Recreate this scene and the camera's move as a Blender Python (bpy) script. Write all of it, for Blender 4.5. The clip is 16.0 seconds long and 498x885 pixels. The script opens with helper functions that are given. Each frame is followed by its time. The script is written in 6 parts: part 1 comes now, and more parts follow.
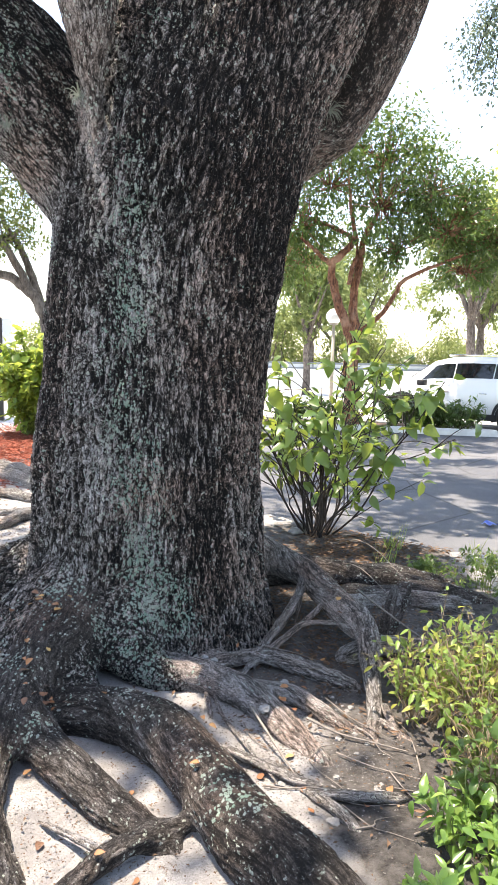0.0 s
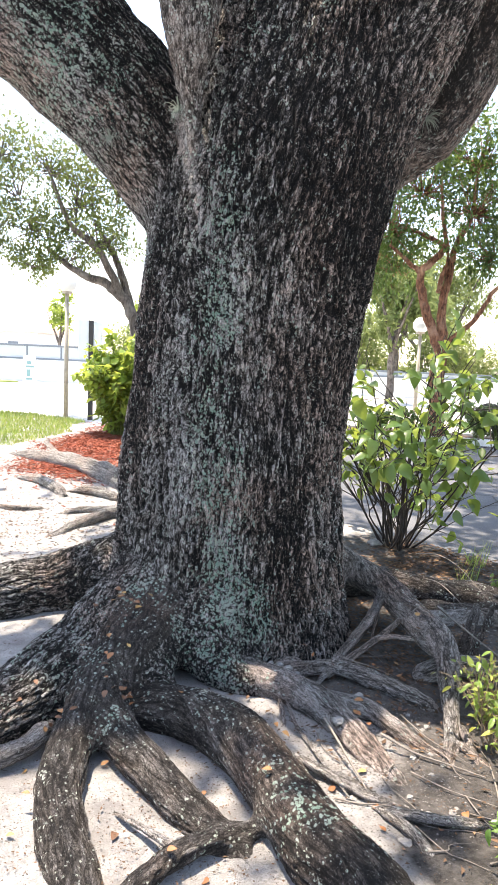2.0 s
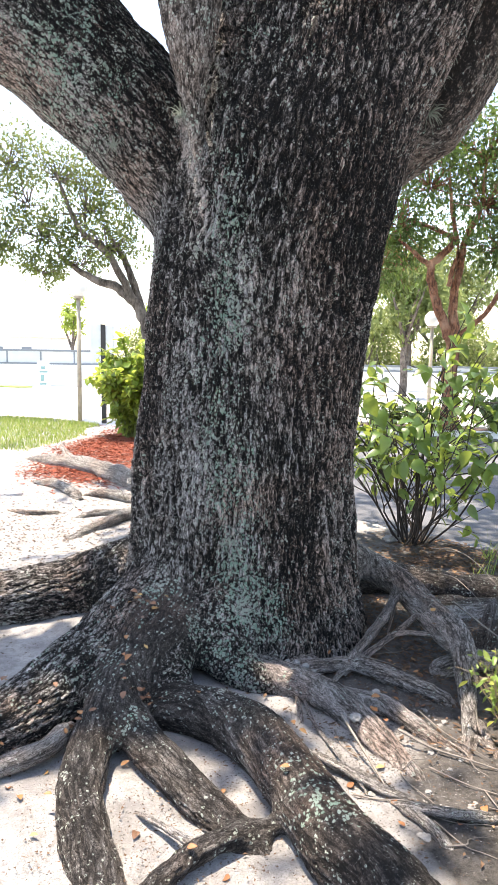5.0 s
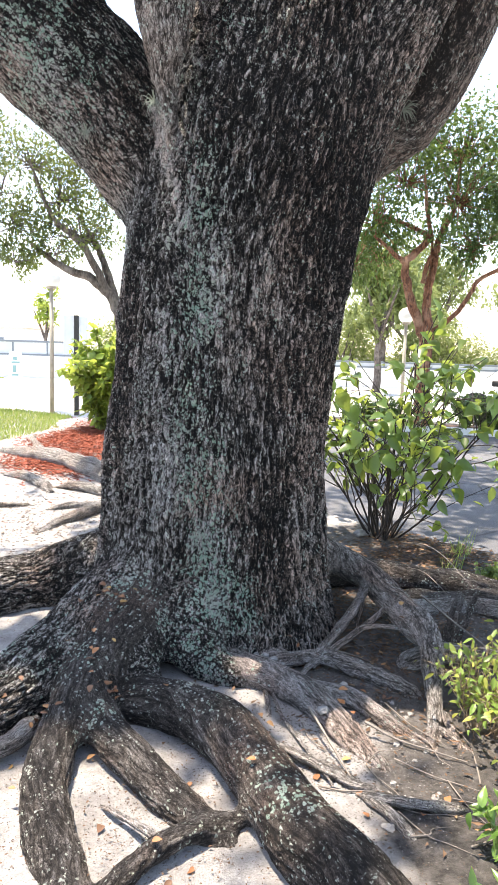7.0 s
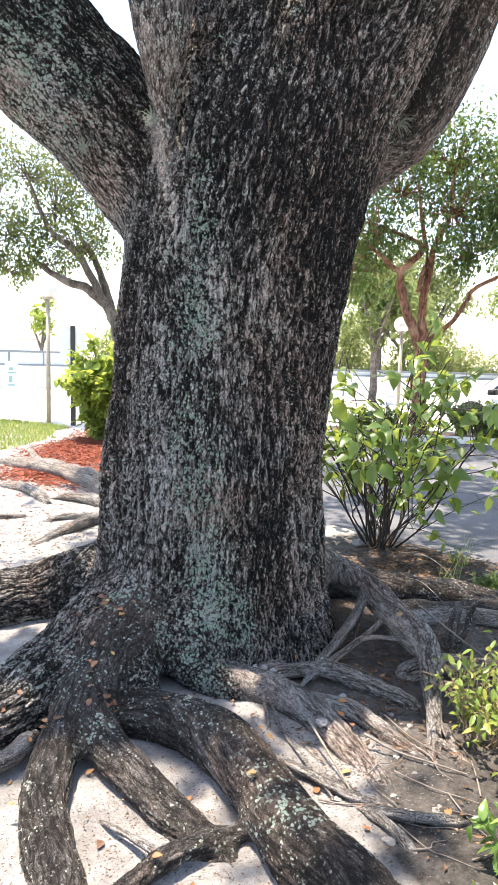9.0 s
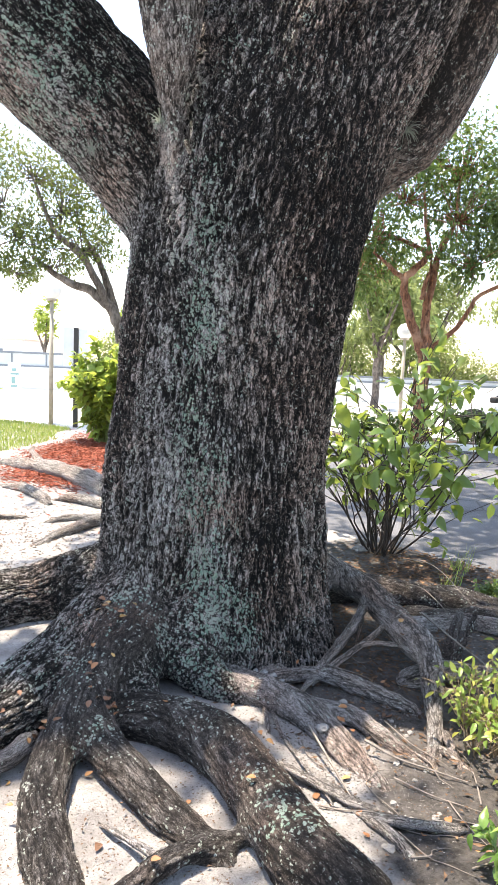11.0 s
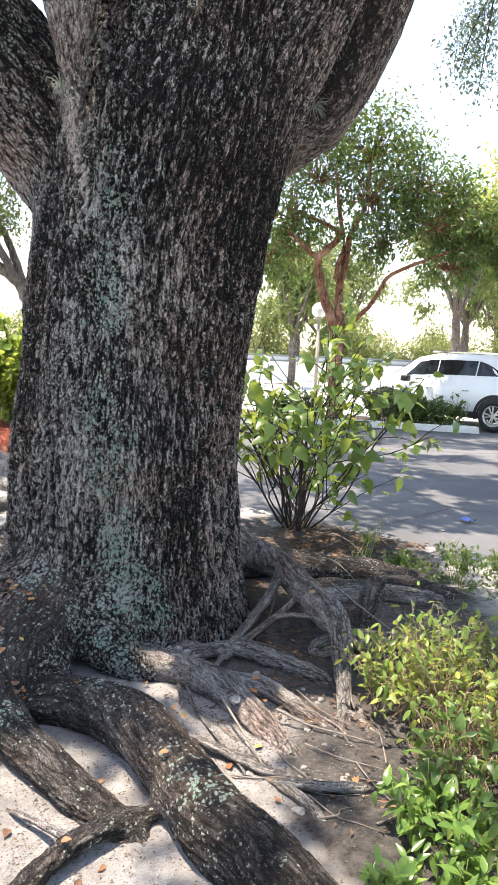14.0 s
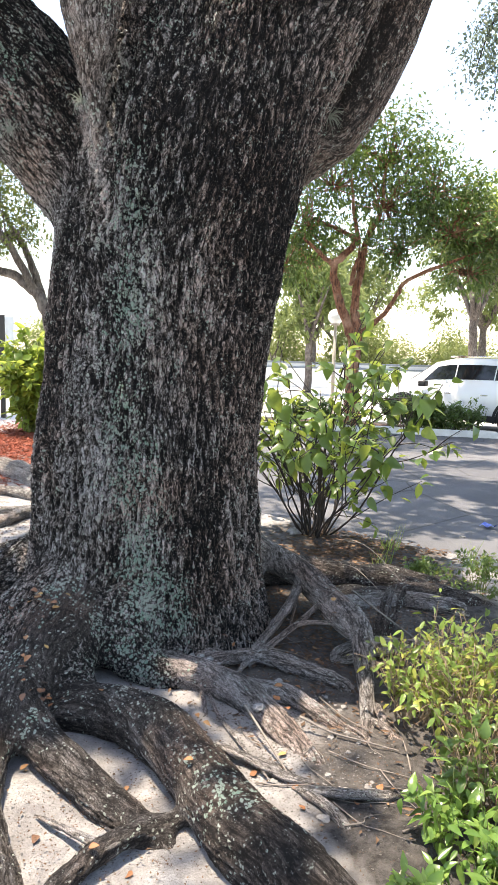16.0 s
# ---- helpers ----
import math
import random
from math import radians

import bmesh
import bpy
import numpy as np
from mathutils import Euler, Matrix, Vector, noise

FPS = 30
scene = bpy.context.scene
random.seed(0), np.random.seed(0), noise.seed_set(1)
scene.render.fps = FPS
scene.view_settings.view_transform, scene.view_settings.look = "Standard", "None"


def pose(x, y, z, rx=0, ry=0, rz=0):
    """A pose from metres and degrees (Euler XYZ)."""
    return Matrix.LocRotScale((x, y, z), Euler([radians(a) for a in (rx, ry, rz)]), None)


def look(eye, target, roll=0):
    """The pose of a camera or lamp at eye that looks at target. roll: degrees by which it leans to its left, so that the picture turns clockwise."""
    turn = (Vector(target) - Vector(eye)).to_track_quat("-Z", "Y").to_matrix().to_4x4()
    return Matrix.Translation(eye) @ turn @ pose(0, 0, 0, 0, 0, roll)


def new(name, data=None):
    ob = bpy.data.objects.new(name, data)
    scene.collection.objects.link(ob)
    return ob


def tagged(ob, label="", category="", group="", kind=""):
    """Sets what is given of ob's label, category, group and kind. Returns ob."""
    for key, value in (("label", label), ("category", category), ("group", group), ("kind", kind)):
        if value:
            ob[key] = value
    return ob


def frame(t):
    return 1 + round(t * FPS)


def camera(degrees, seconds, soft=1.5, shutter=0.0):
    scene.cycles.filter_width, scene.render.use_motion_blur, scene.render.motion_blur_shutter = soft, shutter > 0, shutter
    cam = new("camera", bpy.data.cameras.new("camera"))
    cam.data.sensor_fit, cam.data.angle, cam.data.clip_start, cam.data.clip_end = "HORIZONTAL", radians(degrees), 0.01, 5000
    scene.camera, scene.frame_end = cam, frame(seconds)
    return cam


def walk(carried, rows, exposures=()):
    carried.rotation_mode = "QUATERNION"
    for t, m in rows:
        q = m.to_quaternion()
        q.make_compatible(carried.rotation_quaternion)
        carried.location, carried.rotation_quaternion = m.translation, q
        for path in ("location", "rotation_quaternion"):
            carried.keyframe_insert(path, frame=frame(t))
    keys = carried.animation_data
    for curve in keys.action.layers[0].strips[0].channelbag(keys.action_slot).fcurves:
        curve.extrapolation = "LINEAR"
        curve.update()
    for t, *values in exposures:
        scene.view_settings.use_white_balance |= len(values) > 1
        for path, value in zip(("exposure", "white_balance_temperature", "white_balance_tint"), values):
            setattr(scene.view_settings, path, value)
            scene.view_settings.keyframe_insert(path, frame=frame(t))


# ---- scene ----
cam = camera(40.0, 16.0, soft=1.0)
PATH = [
    (0, (0.016, -3.638, 1.515), (0.191, -1.662, 1.26), 1.3),
    (0.5, (0.003, -3.624, 1.511), (0.147, -1.647, 1.247), 1.8),
    (1, (-0.009, -3.64, 1.522), (0.092, -1.654, 1.309), 2.2),
    (1.5, (-0.006, -3.647, 1.524), (0.007, -1.66, 1.296), 2.2),
    (2, (-0.001, -3.651, 1.526), (-0.058, -1.667, 1.28), 2.6),
    (2.5, (0.004, -3.654, 1.52), (-0.096, -1.674, 1.258), 2.4),
    (3, (0.014, -3.67, 1.519), (-0.098, -1.689, 1.27), 1.2),
    (3.5, (0.018, -3.67, 1.517), (-0.09, -1.689, 1.264), 0.9),
    (5.8, (0.016, -3.665, 1.542), (-0.07, -1.682, 1.298), 1.3),
    (6, (0.016, -3.663, 1.538), (-0.062, -1.679, 1.304), 1.5),
    (6.5, (0.024, -3.667, 1.537), (-0.047, -1.683, 1.295), 1.2),
    (7, (0.033, -3.661, 1.531), (0.008, -1.679, 1.265), 1.8),
    (7.5, (0.043, -3.665, 1.534), (0.035, -1.684, 1.26), 1.6),
    (8, (0.035, -3.673, 1.54), (0.026, -1.69, 1.282), 1.5),
    (8.5, (0.035, -3.666, 1.544), (0.024, -1.685, 1.271), 1.3),
    (8.7, (0.031, -3.668, 1.546), (0.018, -1.683, 1.299), 1.4),
    (11, (0.014, -3.666, 1.54), (-0.005, -1.679, 1.313), 2.4),
    (11.5, (0.021, -3.658, 1.536), (-0.061, -1.681, 1.244), 1.0),
    (12, (0.027, -3.664, 1.536), (-0.038, -1.677, 1.317), 0.4),
    (12.5, (0.021, -3.663, 1.537), (-0.023, -1.676, 1.31), 1.6),
    (13, (0.027, -3.658, 1.536), (0.015, -1.673, 1.285), 1.9),
    (13.5, (0.029, -3.655, 1.535), (0.05, -1.672, 1.278), 1.9),
    (14, (0.052, -3.662, 1.529), (0.271, -1.694, 1.252), 2.5),
    (14.5, (0.056, -3.675, 1.538), (0.375, -1.721, 1.254), 2.8),
    (15, (0.049, -3.676, 1.54), (0.328, -1.716, 1.261), 2.9),
    (15.5, (0.033, -3.684, 1.541), (0.264, -1.713, 1.29), 2.8),
    (16, (0.033, -3.68, 1.537), (0.203, -1.704, 1.278), 1.8),
]
walk(cam, [(t, look(eye, target, roll)) for t, eye, target, roll in PATH], [(0.0, 1.92, 7550, 14), (1.0, 1.92, 7550, 14), (13.6, 1.94, 7550, 14), (14.4, 1.58, 7750, 14), (15.2, 1.64, 7800, 14), (16.0, 1.75, 7750, 14)])

# ---------------------------------------------------------------- world, sun
SUN_TO = Vector((-0.22, 0.12, 1.0)).normalized()
world = bpy.data.worlds.new("sky")
scene.world = world
world.use_nodes = True
wn = world.node_tree.nodes
sky = wn.new("ShaderNodeTexSky")
sky.sky_type = "NISHITA"
sky.sun_disc = False
sky.sun_elevation = math.asin(SUN_TO.z)
sky.sun_rotation = math.atan2(SUN_TO.x, SUN_TO.y)
sky.dust_density = 1.0
sky.air_density = 1.0
wn["Background"].inputs["Strength"].default_value = 0.172
world.node_tree.links.new(sky.outputs[0], wn["Background"].inputs["Color"])
sun = new("sun", bpy.data.lights.new("sun", "SUN"))
sun.data.energy, sun.data.angle, sun.data.color = 3.9, radians(0.6), (1.0, 0.95, 0.87)
sun.matrix_basis = look(SUN_TO * 60, (0, 0, 0))


# ---------------------------------------------------------------- materials
class Mat:
    """A small wrapper that builds a node material."""

    def __init__(self, name):
        self.m = bpy.data.materials.new(name)
        self.m.use_nodes = True
        self.t = self.m.node_tree
        self.bsdf = self.t.nodes["Principled BSDF"]
        self.co = self.t.nodes.new("ShaderNodeTexCoord").outputs["Object"]

    def node(self, kind, **inputs):
        n = self.t.nodes.new("ShaderNode" + kind)
        for key, v in inputs.items():
            self.feed(n.inputs[key.replace("_", " ")], v)
        return n

    def feed(self, socket, v):
        if isinstance(v, bpy.types.NodeSocket):
            self.t.links.new(v, socket)
        elif isinstance(v, tuple) and len(v) == 3 and socket.type == "RGBA":
            socket.default_value = (*v, 1)
        else:
            socket.default_value = v

    def noise(self, scale, detail=4.0, rough=0.55, vec=None, stretch=None, warp=0.0):
        v = vec or self.co
        if stretch:
            v = self.node("Mapping", Vector=v, Scale=stretch).outputs[0]
        return self.node("TexNoise", Vector=v, Scale=scale, Detail=detail, Roughness=rough, Distortion=warp).outputs["Fac"]

    def attr(self, name, out="Fac"):
        n = self.t.nodes.new("ShaderNodeAttribute")
        n.attribute_name = name
        return n.outputs[out]

    def voronoi(self, scale, feature="F1", vec=None, stretch=None, rand=1.0):
        v = vec or self.co
        if stretch:
            v = self.node("Mapping", Vector=v, Scale=stretch).outputs[0]
        n = self.t.nodes.new("ShaderNodeTexVoronoi")
        n.feature = feature
        self.feed(n.inputs["Vector"], v)
        n.inputs["Scale"].default_value = scale
        n.inputs["Randomness"].default_value = rand
        return n.outputs["Distance"]

    def ramp(self, fac, *stops):
        n = self.node("ValToRGB", Fac=fac)
        e = n.color_ramp.elements
        while len(e) < len(stops):
            e.new(0.5)
        for el, (p, c) in zip(e, stops):
            el.position, el.color = p, (*(c if isinstance(c, tuple) else (c, c, c)), 1)
        return n.outputs["Color"]

    def mix(self, fac, a, b, blend="MIX"):
        n = self.t.nodes.new("ShaderNodeMix")
        n.data_type, n.blend_type = "RGBA", blend
        self.feed(n.inputs[0], fac)
        self.feed(n.inputs[6], a)
        self.feed(n.inputs[7], b)
        return n.outputs[2]

    def math(self, op, a, b=0.0):
        n = self.t.nodes.new("ShaderNodeMath")
        n.operation = op
        self.feed(n.inputs[0], a)
        self.feed(n.inputs[1], b)
        return n.outputs[0]

    def bump(self, height, strength=0.5, distance=0.01):
        n = self.node("Bump", Height=height, Strength=strength, Distance=distance)
        self.feed(self.bsdf.inputs["Normal"], n.outputs[0])
        return self

    def set(self, **inputs):
        for key, v in inputs.items():
            self.feed(self.bsdf.inputs[key.replace("_", " ")], v)
        return self

    def random(self, island=True):
        """A value for each leaf: by its island, and by its object where it is one of its own."""
        ob = self.t.nodes.new("ShaderNodeObjectInfo").outputs["Random"]
        if not island:
            return ob
        return self.math("FRACT", self.math("ADD", self.t.nodes.new("ShaderNodeNewGeometry").outputs["Random Per Island"], self.math("MULTIPLY", ob, 7.0)))


def bark_material(name, stops, flake, depth, shift=0.0, grain=1.0, specks=0.9, crust_at=0.74, patchy=1.0, punch=1.0):
    """Flaking bark: every flake has its own tone, split by dark cracks, with crusty lichen in patches.
    stops: colours from the furrows, deepened for crevice shade, to the palest weathered flakes."""
    k = Mat(name)
    g = k.attr("grain", "Vector")
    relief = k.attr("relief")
    warp = k.node("TexNoise", Vector=g, Scale=42.0, Detail=4.0, Roughness=0.7).outputs["Color"]
    off = k.node("VectorMath", Vector=warp)
    off.operation = "MULTIPLY_ADD"
    off.inputs[1].default_value = (0.034, 0.034, 0.034)
    k.t.links.new(g, off.inputs[2])
    gw = off.outputs[0]

    def cells(scale):
        n = k.t.nodes.new("ShaderNodeTexVoronoi")
        n.inputs["Scale"].default_value = scale
        k.t.links.new(gw, n.inputs["Vector"])
        return k.node("SeparateColor", Color=n.outputs["Color"]).outputs

    big, small = cells(flake), cells(flake * 2.4)
    crack = k.voronoi(flake, "DISTANCE_TO_EDGE", gw)
    chip = k.voronoi(flake * 2.4, "DISTANCE_TO_EDGE", gw)
    fissure = k.voronoi(0.52 * flake, "DISTANCE_TO_EDGE", k.node("Mapping", Vector=gw, Scale=(1, 1, 0.36 / grain)).outputs[0])
    long = k.noise(1.0, 5, 0.7, g, (30, 30, 6 / grain))
    streak = k.noise(1.0, 6, 0.78, g, (90, 90, 38 / grain))
    fine = k.noise(230, 4, 0.8)
    blotch = k.noise(2.3, 4, 0.6)

    def around(v, w):
        return k.math("MULTIPLY", k.math("SUBTRACT", v, 0.5), w)

    # regional tone: bark's own wear, plus left-hand light put into the colour
    tone = k.attr("wear_and_light")
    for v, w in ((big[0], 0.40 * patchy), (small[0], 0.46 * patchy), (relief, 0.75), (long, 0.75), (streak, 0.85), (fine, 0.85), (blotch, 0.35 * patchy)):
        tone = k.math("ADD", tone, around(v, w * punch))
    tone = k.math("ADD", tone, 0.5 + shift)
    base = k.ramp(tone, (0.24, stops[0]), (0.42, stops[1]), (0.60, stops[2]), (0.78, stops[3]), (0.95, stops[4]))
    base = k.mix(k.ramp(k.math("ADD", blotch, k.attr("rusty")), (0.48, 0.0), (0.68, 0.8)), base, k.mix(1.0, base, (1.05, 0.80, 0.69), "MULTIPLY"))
    # cracks take the furrow colour: dark bark with crevice shade put into it
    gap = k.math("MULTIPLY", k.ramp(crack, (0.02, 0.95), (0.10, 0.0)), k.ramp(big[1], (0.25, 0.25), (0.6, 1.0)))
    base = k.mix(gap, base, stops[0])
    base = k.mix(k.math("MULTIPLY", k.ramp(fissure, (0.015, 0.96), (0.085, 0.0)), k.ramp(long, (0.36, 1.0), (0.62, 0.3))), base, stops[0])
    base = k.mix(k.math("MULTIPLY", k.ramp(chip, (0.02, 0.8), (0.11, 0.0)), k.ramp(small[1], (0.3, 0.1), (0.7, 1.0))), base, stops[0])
    # crusty grey-green lichen in patches of small rosettes
    dens = k.attr("lichen")
    crust = k.t.nodes.new("ShaderNodeTexVoronoi")
    crust.inputs["Scale"].default_value = 75.0
    k.t.links.new(k.co, crust.inputs["Vector"])
    pick = k.node("SeparateColor", Color=crust.outputs["Color"]).outputs
    disc = k.math("SUBTRACT", k.math("MULTIPLY", pick[1], 0.46), k.math("MULTIPLY", crust.outputs["Distance"], 0.50))
    patch = k.math("ADD", k.math("ADD", k.noise(8, 6, 0.72, warp=0.5), disc), around(k.noise(95, 4, 0.75), 0.9))
    m1 = k.ramp(k.math("ADD", patch, dens), (crust_at, 0.0), (crust_at + 0.03, 1.0))
    m1 = k.math("MULTIPLY", m1, k.ramp(k.math("ADD", tone, k.math("MULTIPLY", dens, 1.2)), (0.36, 0.0), (0.52, 1.0)))
    m1 = k.math("MULTIPLY", m1, k.ramp(fine, (0.36, 0.2), (0.46, 1.0)))
    green = k.mix(k.ramp(k.math("ADD", k.noise(6, 3), k.math("MULTIPLY", dens, 1.1)), (0.52, 0.0), (0.72, 1.0)), (0.57, 0.62, 0.55), (0.30, 0.50, 0.39))
    green = k.mix(k.math("MULTIPLY", pick[0], 0.55), green, (0.76, 0.82, 0.74))
    base = k.mix(k.math("MULTIPLY", m1, 0.93), base, green)
    speck = k.ramp(k.math("ADD", k.noise(105, 3, 0.65), k.math("MULTIPLY", blotch, 0.14)), (0.71, 0.0), (0.75, specks))
    base = k.mix(speck, base, (0.56, 0.56, 0.54))
    k.set(Base_Color=base, Roughness=0.9)
    k.bsdf.inputs["Specular IOR Level"].default_value = 0.25
    h = k.math("ADD", k.math("MULTIPLY", k.ramp(crack, (0.0, 0.0), (0.14, 1.0)), k.math("ADD", k.math("MULTIPLY", big[0], 0.9), 0.35)), k.math("MULTIPLY", k.ramp(chip, (0.0, 0.0), (0.15, 1.0)), k.math("ADD", k.math("MULTIPLY", small[0], 0.45), 0.15)))
    h = k.math("ADD", h, k.math("MULTIPLY", k.ramp(fissure, (0.0, 0.0), (0.13, 1.0)), 1.1))
    h = k.math("ADD", h, k.math("ADD", k.math("MULTIPLY", streak, 1.6), k.math("MULTIPLY", long, 1.6)))
    h = k.math("ADD", h, k.math("ADD", k.math("MULTIPLY", fine, 0.8), k.math("MULTIPLY", m1, 0.25)))
    k.bump(h, 1.0, depth)
    return k.m


def leaf_material(name, dark, light, yellow, glow=0.45, gloss=0.38, rare=0.93):
    k = Mat(name)
    r = k.random()
    col = k.ramp(r, (0.0, dark), (0.7, light), (rare, light), (1.0, yellow))
    col = k.mix(k.ramp(k.noise(3, 2), (0.4, 0.0), (0.7, 0.35)), col, dark)
    k.set(Base_Color=col, Roughness=gloss)
    k.bsdf.inputs["Specular IOR Level"].default_value = 0.45
    tr = k.node("BsdfTranslucent", Color=k.mix(0.5, col, tuple(min(1, c * 1.6) for c in yellow), "MIX"))
    mx = k.node("MixShader", Fac=glow)
    k.t.links.new(k.bsdf.outputs[0], mx.inputs[1])
    k.t.links.new(tr.outputs[0], mx.inputs[2])
    k.t.links.new(mx.outputs[0], k.t.nodes["Material Output"].inputs["Surface"])
    return k.m


def plain(name, colour, rough=0.5, metal=0.0, var=0.25, scale=9.0, bump=0.0, coat=0.0):
    k = Mat(name)
    n = k.noise(scale, 5)
    big = k.noise(scale * 0.13, 3)
    dark = tuple(c * (1 - var) for c in colour)
    col = k.mix(k.ramp(n, (0.35, 0.0), (0.7, 1.0)), dark, colour)
    col = k.mix(k.ramp(big, (0.4, 0.0), (0.75, 0.5)), col, tuple(c * (1 - 0.6 * var) for c in colour))
    k.set(Base_Color=col, Roughness=rough, Metallic=metal)
    k.bsdf.inputs["Coat Weight"].default_value = coat
    if bump:
        k.bump(n, bump, 0.01)
    return k.m


def sand_material():
    k = Mat("sandy_ground")
    big = k.noise(0.55, 4, 0.6)
    mid = k.noise(5, 6, 0.65)
    grit = k.noise(160, 4, 0.75)
    peb = k.voronoi(55)
    soil = k.attr("soil")
    col = k.mix(k.ramp(mid, (0.38, 0.0), (0.62, 1.0)), (0.29, 0.28, 0.275), (0.51, 0.497, 0.483))
    col = k.mix(k.ramp(k.noise(24, 5, 0.7), (0.40, 0.5), (0.52, 0.0)), col, (0.25, 0.24, 0.232))
    col = k.mix(k.ramp(grit, (0.38, 0.6), (0.50, 0.0)), col, (0.20, 0.188, 0.178))
    col = k.mix(k.ramp(peb, (0.06, 0.35), (0.14, 0.0)), col, (0.66, 0.64, 0.6))
    # dark earth colour; the mask also paints one shaded oval with it
    earth_and_shade = k.mix(k.ramp(k.noise(22, 6, 0.7), (0.35, 0.0), (0.7, 1.0)), (0.026, 0.023, 0.021), (0.13, 0.12, 0.112))
    edge = k.math("ADD", soil, k.math("MULTIPLY", k.math("SUBTRACT", mid, 0.5), 0.9))
    col = k.mix(k.ramp(edge, (0.38, 0.0), (0.6, 1.0)), col, earth_and_shade)
    col = k.mix(k.ramp(big, (0.5, 0.0), (0.75, 0.3)), col, (0.3, 0.26, 0.23))
    # leaf-crumb litter
    lit = k.ramp(k.noise(38, 3, 0.7, warp=1.5), (0.63, 0.0), (0.67, 0.8))
    col = k.mix(lit, col, (0.13, 0.085, 0.06))
    k.set(Base_Color=col, Roughness=0.95)
    k.bump(k.math("ADD", k.math("MULTIPLY", mid, 1.2), k.math("MULTIPLY", grit, 0.5)), 1.0, 0.03)
    return k.m


def asphalt_material():
    k = Mat("asphalt")
    agg = k.voronoi(120)
    big = k.noise(0.6, 5, 0.6)
    worn = k.noise(3.5, 5, 0.7)
    col = k.mix(k.ramp(agg, (0.15, 0.0), (0.55, 1.0)), (0.135, 0.139, 0.150), (0.065, 0.068, 0.077))
    col = k.mix(k.ramp(big, (0.4, 0.0), (0.7, 0.6)), col, (0.160, 0.163, 0.170))
    col = k.mix(k.ramp(worn, (0.55, 0.0), (0.75, 0.35)), col, (0.21, 0.208, 0.203))
    crack = k.ramp(k.voronoi(0.55, "DISTANCE_TO_EDGE", k.node("Mapping", Vector=k.co).outputs[0]), (0.0, 0.7), (0.012, 0.0))
    col = k.mix(crack, col, (0.02, 0.02, 0.02))
    k.set(Base_Color=col, Roughness=0.85)
    k.bump(k.math("ADD", agg, k.math("MULTIPLY", worn, 0.3)), 0.6, 0.006)
    return k.m


def grass_material():
    k = Mat("lawn_grass")
    r = k.random()
    col = k.ramp(r, (0.0, (0.14, 0.22, 0.035)), (0.6, (0.27, 0.36, 0.075)), (0.9, (0.40, 0.42, 0.13)), (1.0, (0.36, 0.32, 0.16)))
    k.set(Base_Color=col, Roughness=0.6)
    tr = k.node("BsdfTranslucent", Color=col)
    mx = k.node("MixShader", Fac=0.35)
    k.t.links.new(k.bsdf.outputs[0], mx.inputs[1])
    k.t.links.new(tr.outputs[0], mx.inputs[2])
    k.t.links.new(mx.outputs[0], k.t.nodes["Material Output"].inputs["Surface"])
    return k.m


# near-black first stop: dark furrow bark plus shade the bump cannot cast
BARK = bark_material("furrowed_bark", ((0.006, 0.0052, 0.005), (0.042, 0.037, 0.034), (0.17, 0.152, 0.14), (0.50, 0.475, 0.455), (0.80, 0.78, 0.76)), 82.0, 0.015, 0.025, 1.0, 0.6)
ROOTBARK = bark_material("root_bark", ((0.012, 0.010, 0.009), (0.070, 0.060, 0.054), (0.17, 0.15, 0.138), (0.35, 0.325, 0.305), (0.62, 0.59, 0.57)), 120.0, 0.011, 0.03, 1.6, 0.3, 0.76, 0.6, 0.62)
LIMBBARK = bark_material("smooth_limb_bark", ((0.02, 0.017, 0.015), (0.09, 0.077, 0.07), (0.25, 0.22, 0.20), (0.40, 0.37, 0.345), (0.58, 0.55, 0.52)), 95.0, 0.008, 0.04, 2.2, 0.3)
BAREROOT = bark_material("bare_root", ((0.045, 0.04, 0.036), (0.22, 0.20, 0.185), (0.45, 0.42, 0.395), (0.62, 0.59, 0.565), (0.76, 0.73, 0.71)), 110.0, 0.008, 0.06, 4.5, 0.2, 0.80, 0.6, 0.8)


def streaked_bark(name, dark, mid, light):
    """Bark of the trees further off, streaked upright."""
    k = Mat(name)
    n1 = k.noise(1.0, 6, 0.7, None, (26, 26, 6))
    n2 = k.noise(3.0, 4, 0.6)
    col = k.mix(k.ramp(n1, (0.4, 0.0), (0.6, 1.0)), dark, mid)
    col = k.mix(k.ramp(n2, (0.5, 0.0), (0.68, 0.8)), col, light)
    k.set(Base_Color=col, Roughness=0.9)
    return k.bump(n1, 1.0, 0.05).m


REDBARK = streaked_bark("red_brown_bark", (0.09, 0.036, 0.022), (0.34, 0.15, 0.085), (0.48, 0.28, 0.19))
GREYBARK = streaked_bark("grey_brown_bark", (0.05, 0.04, 0.034), (0.17, 0.14, 0.12), (0.26, 0.225, 0.2))
STICK = plain("weathered_wood", (0.27, 0.235, 0.205), 0.85, var=0.55, scale=30, bump=0.6)
STEM = plain("woody_stem", (0.032, 0.024, 0.02), 0.8, var=0.4, scale=40, bump=0.3)
GREENSTEM = plain("green_stem", (0.16, 0.2, 0.06), 0.6, var=0.3, scale=40)
SAND = sand_material()
ASPHALT = asphalt_material()
CONCRETE = plain("pale_concrete", (0.55, 0.54, 0.51), 0.9, var=0.18, scale=3, bump=0.3)
LAWN = grass_material()
OAKLEAF = leaf_material("oak_leaf", (0.03, 0.055, 0.018), (0.065, 0.105, 0.03), (0.22, 0.25, 0.06))
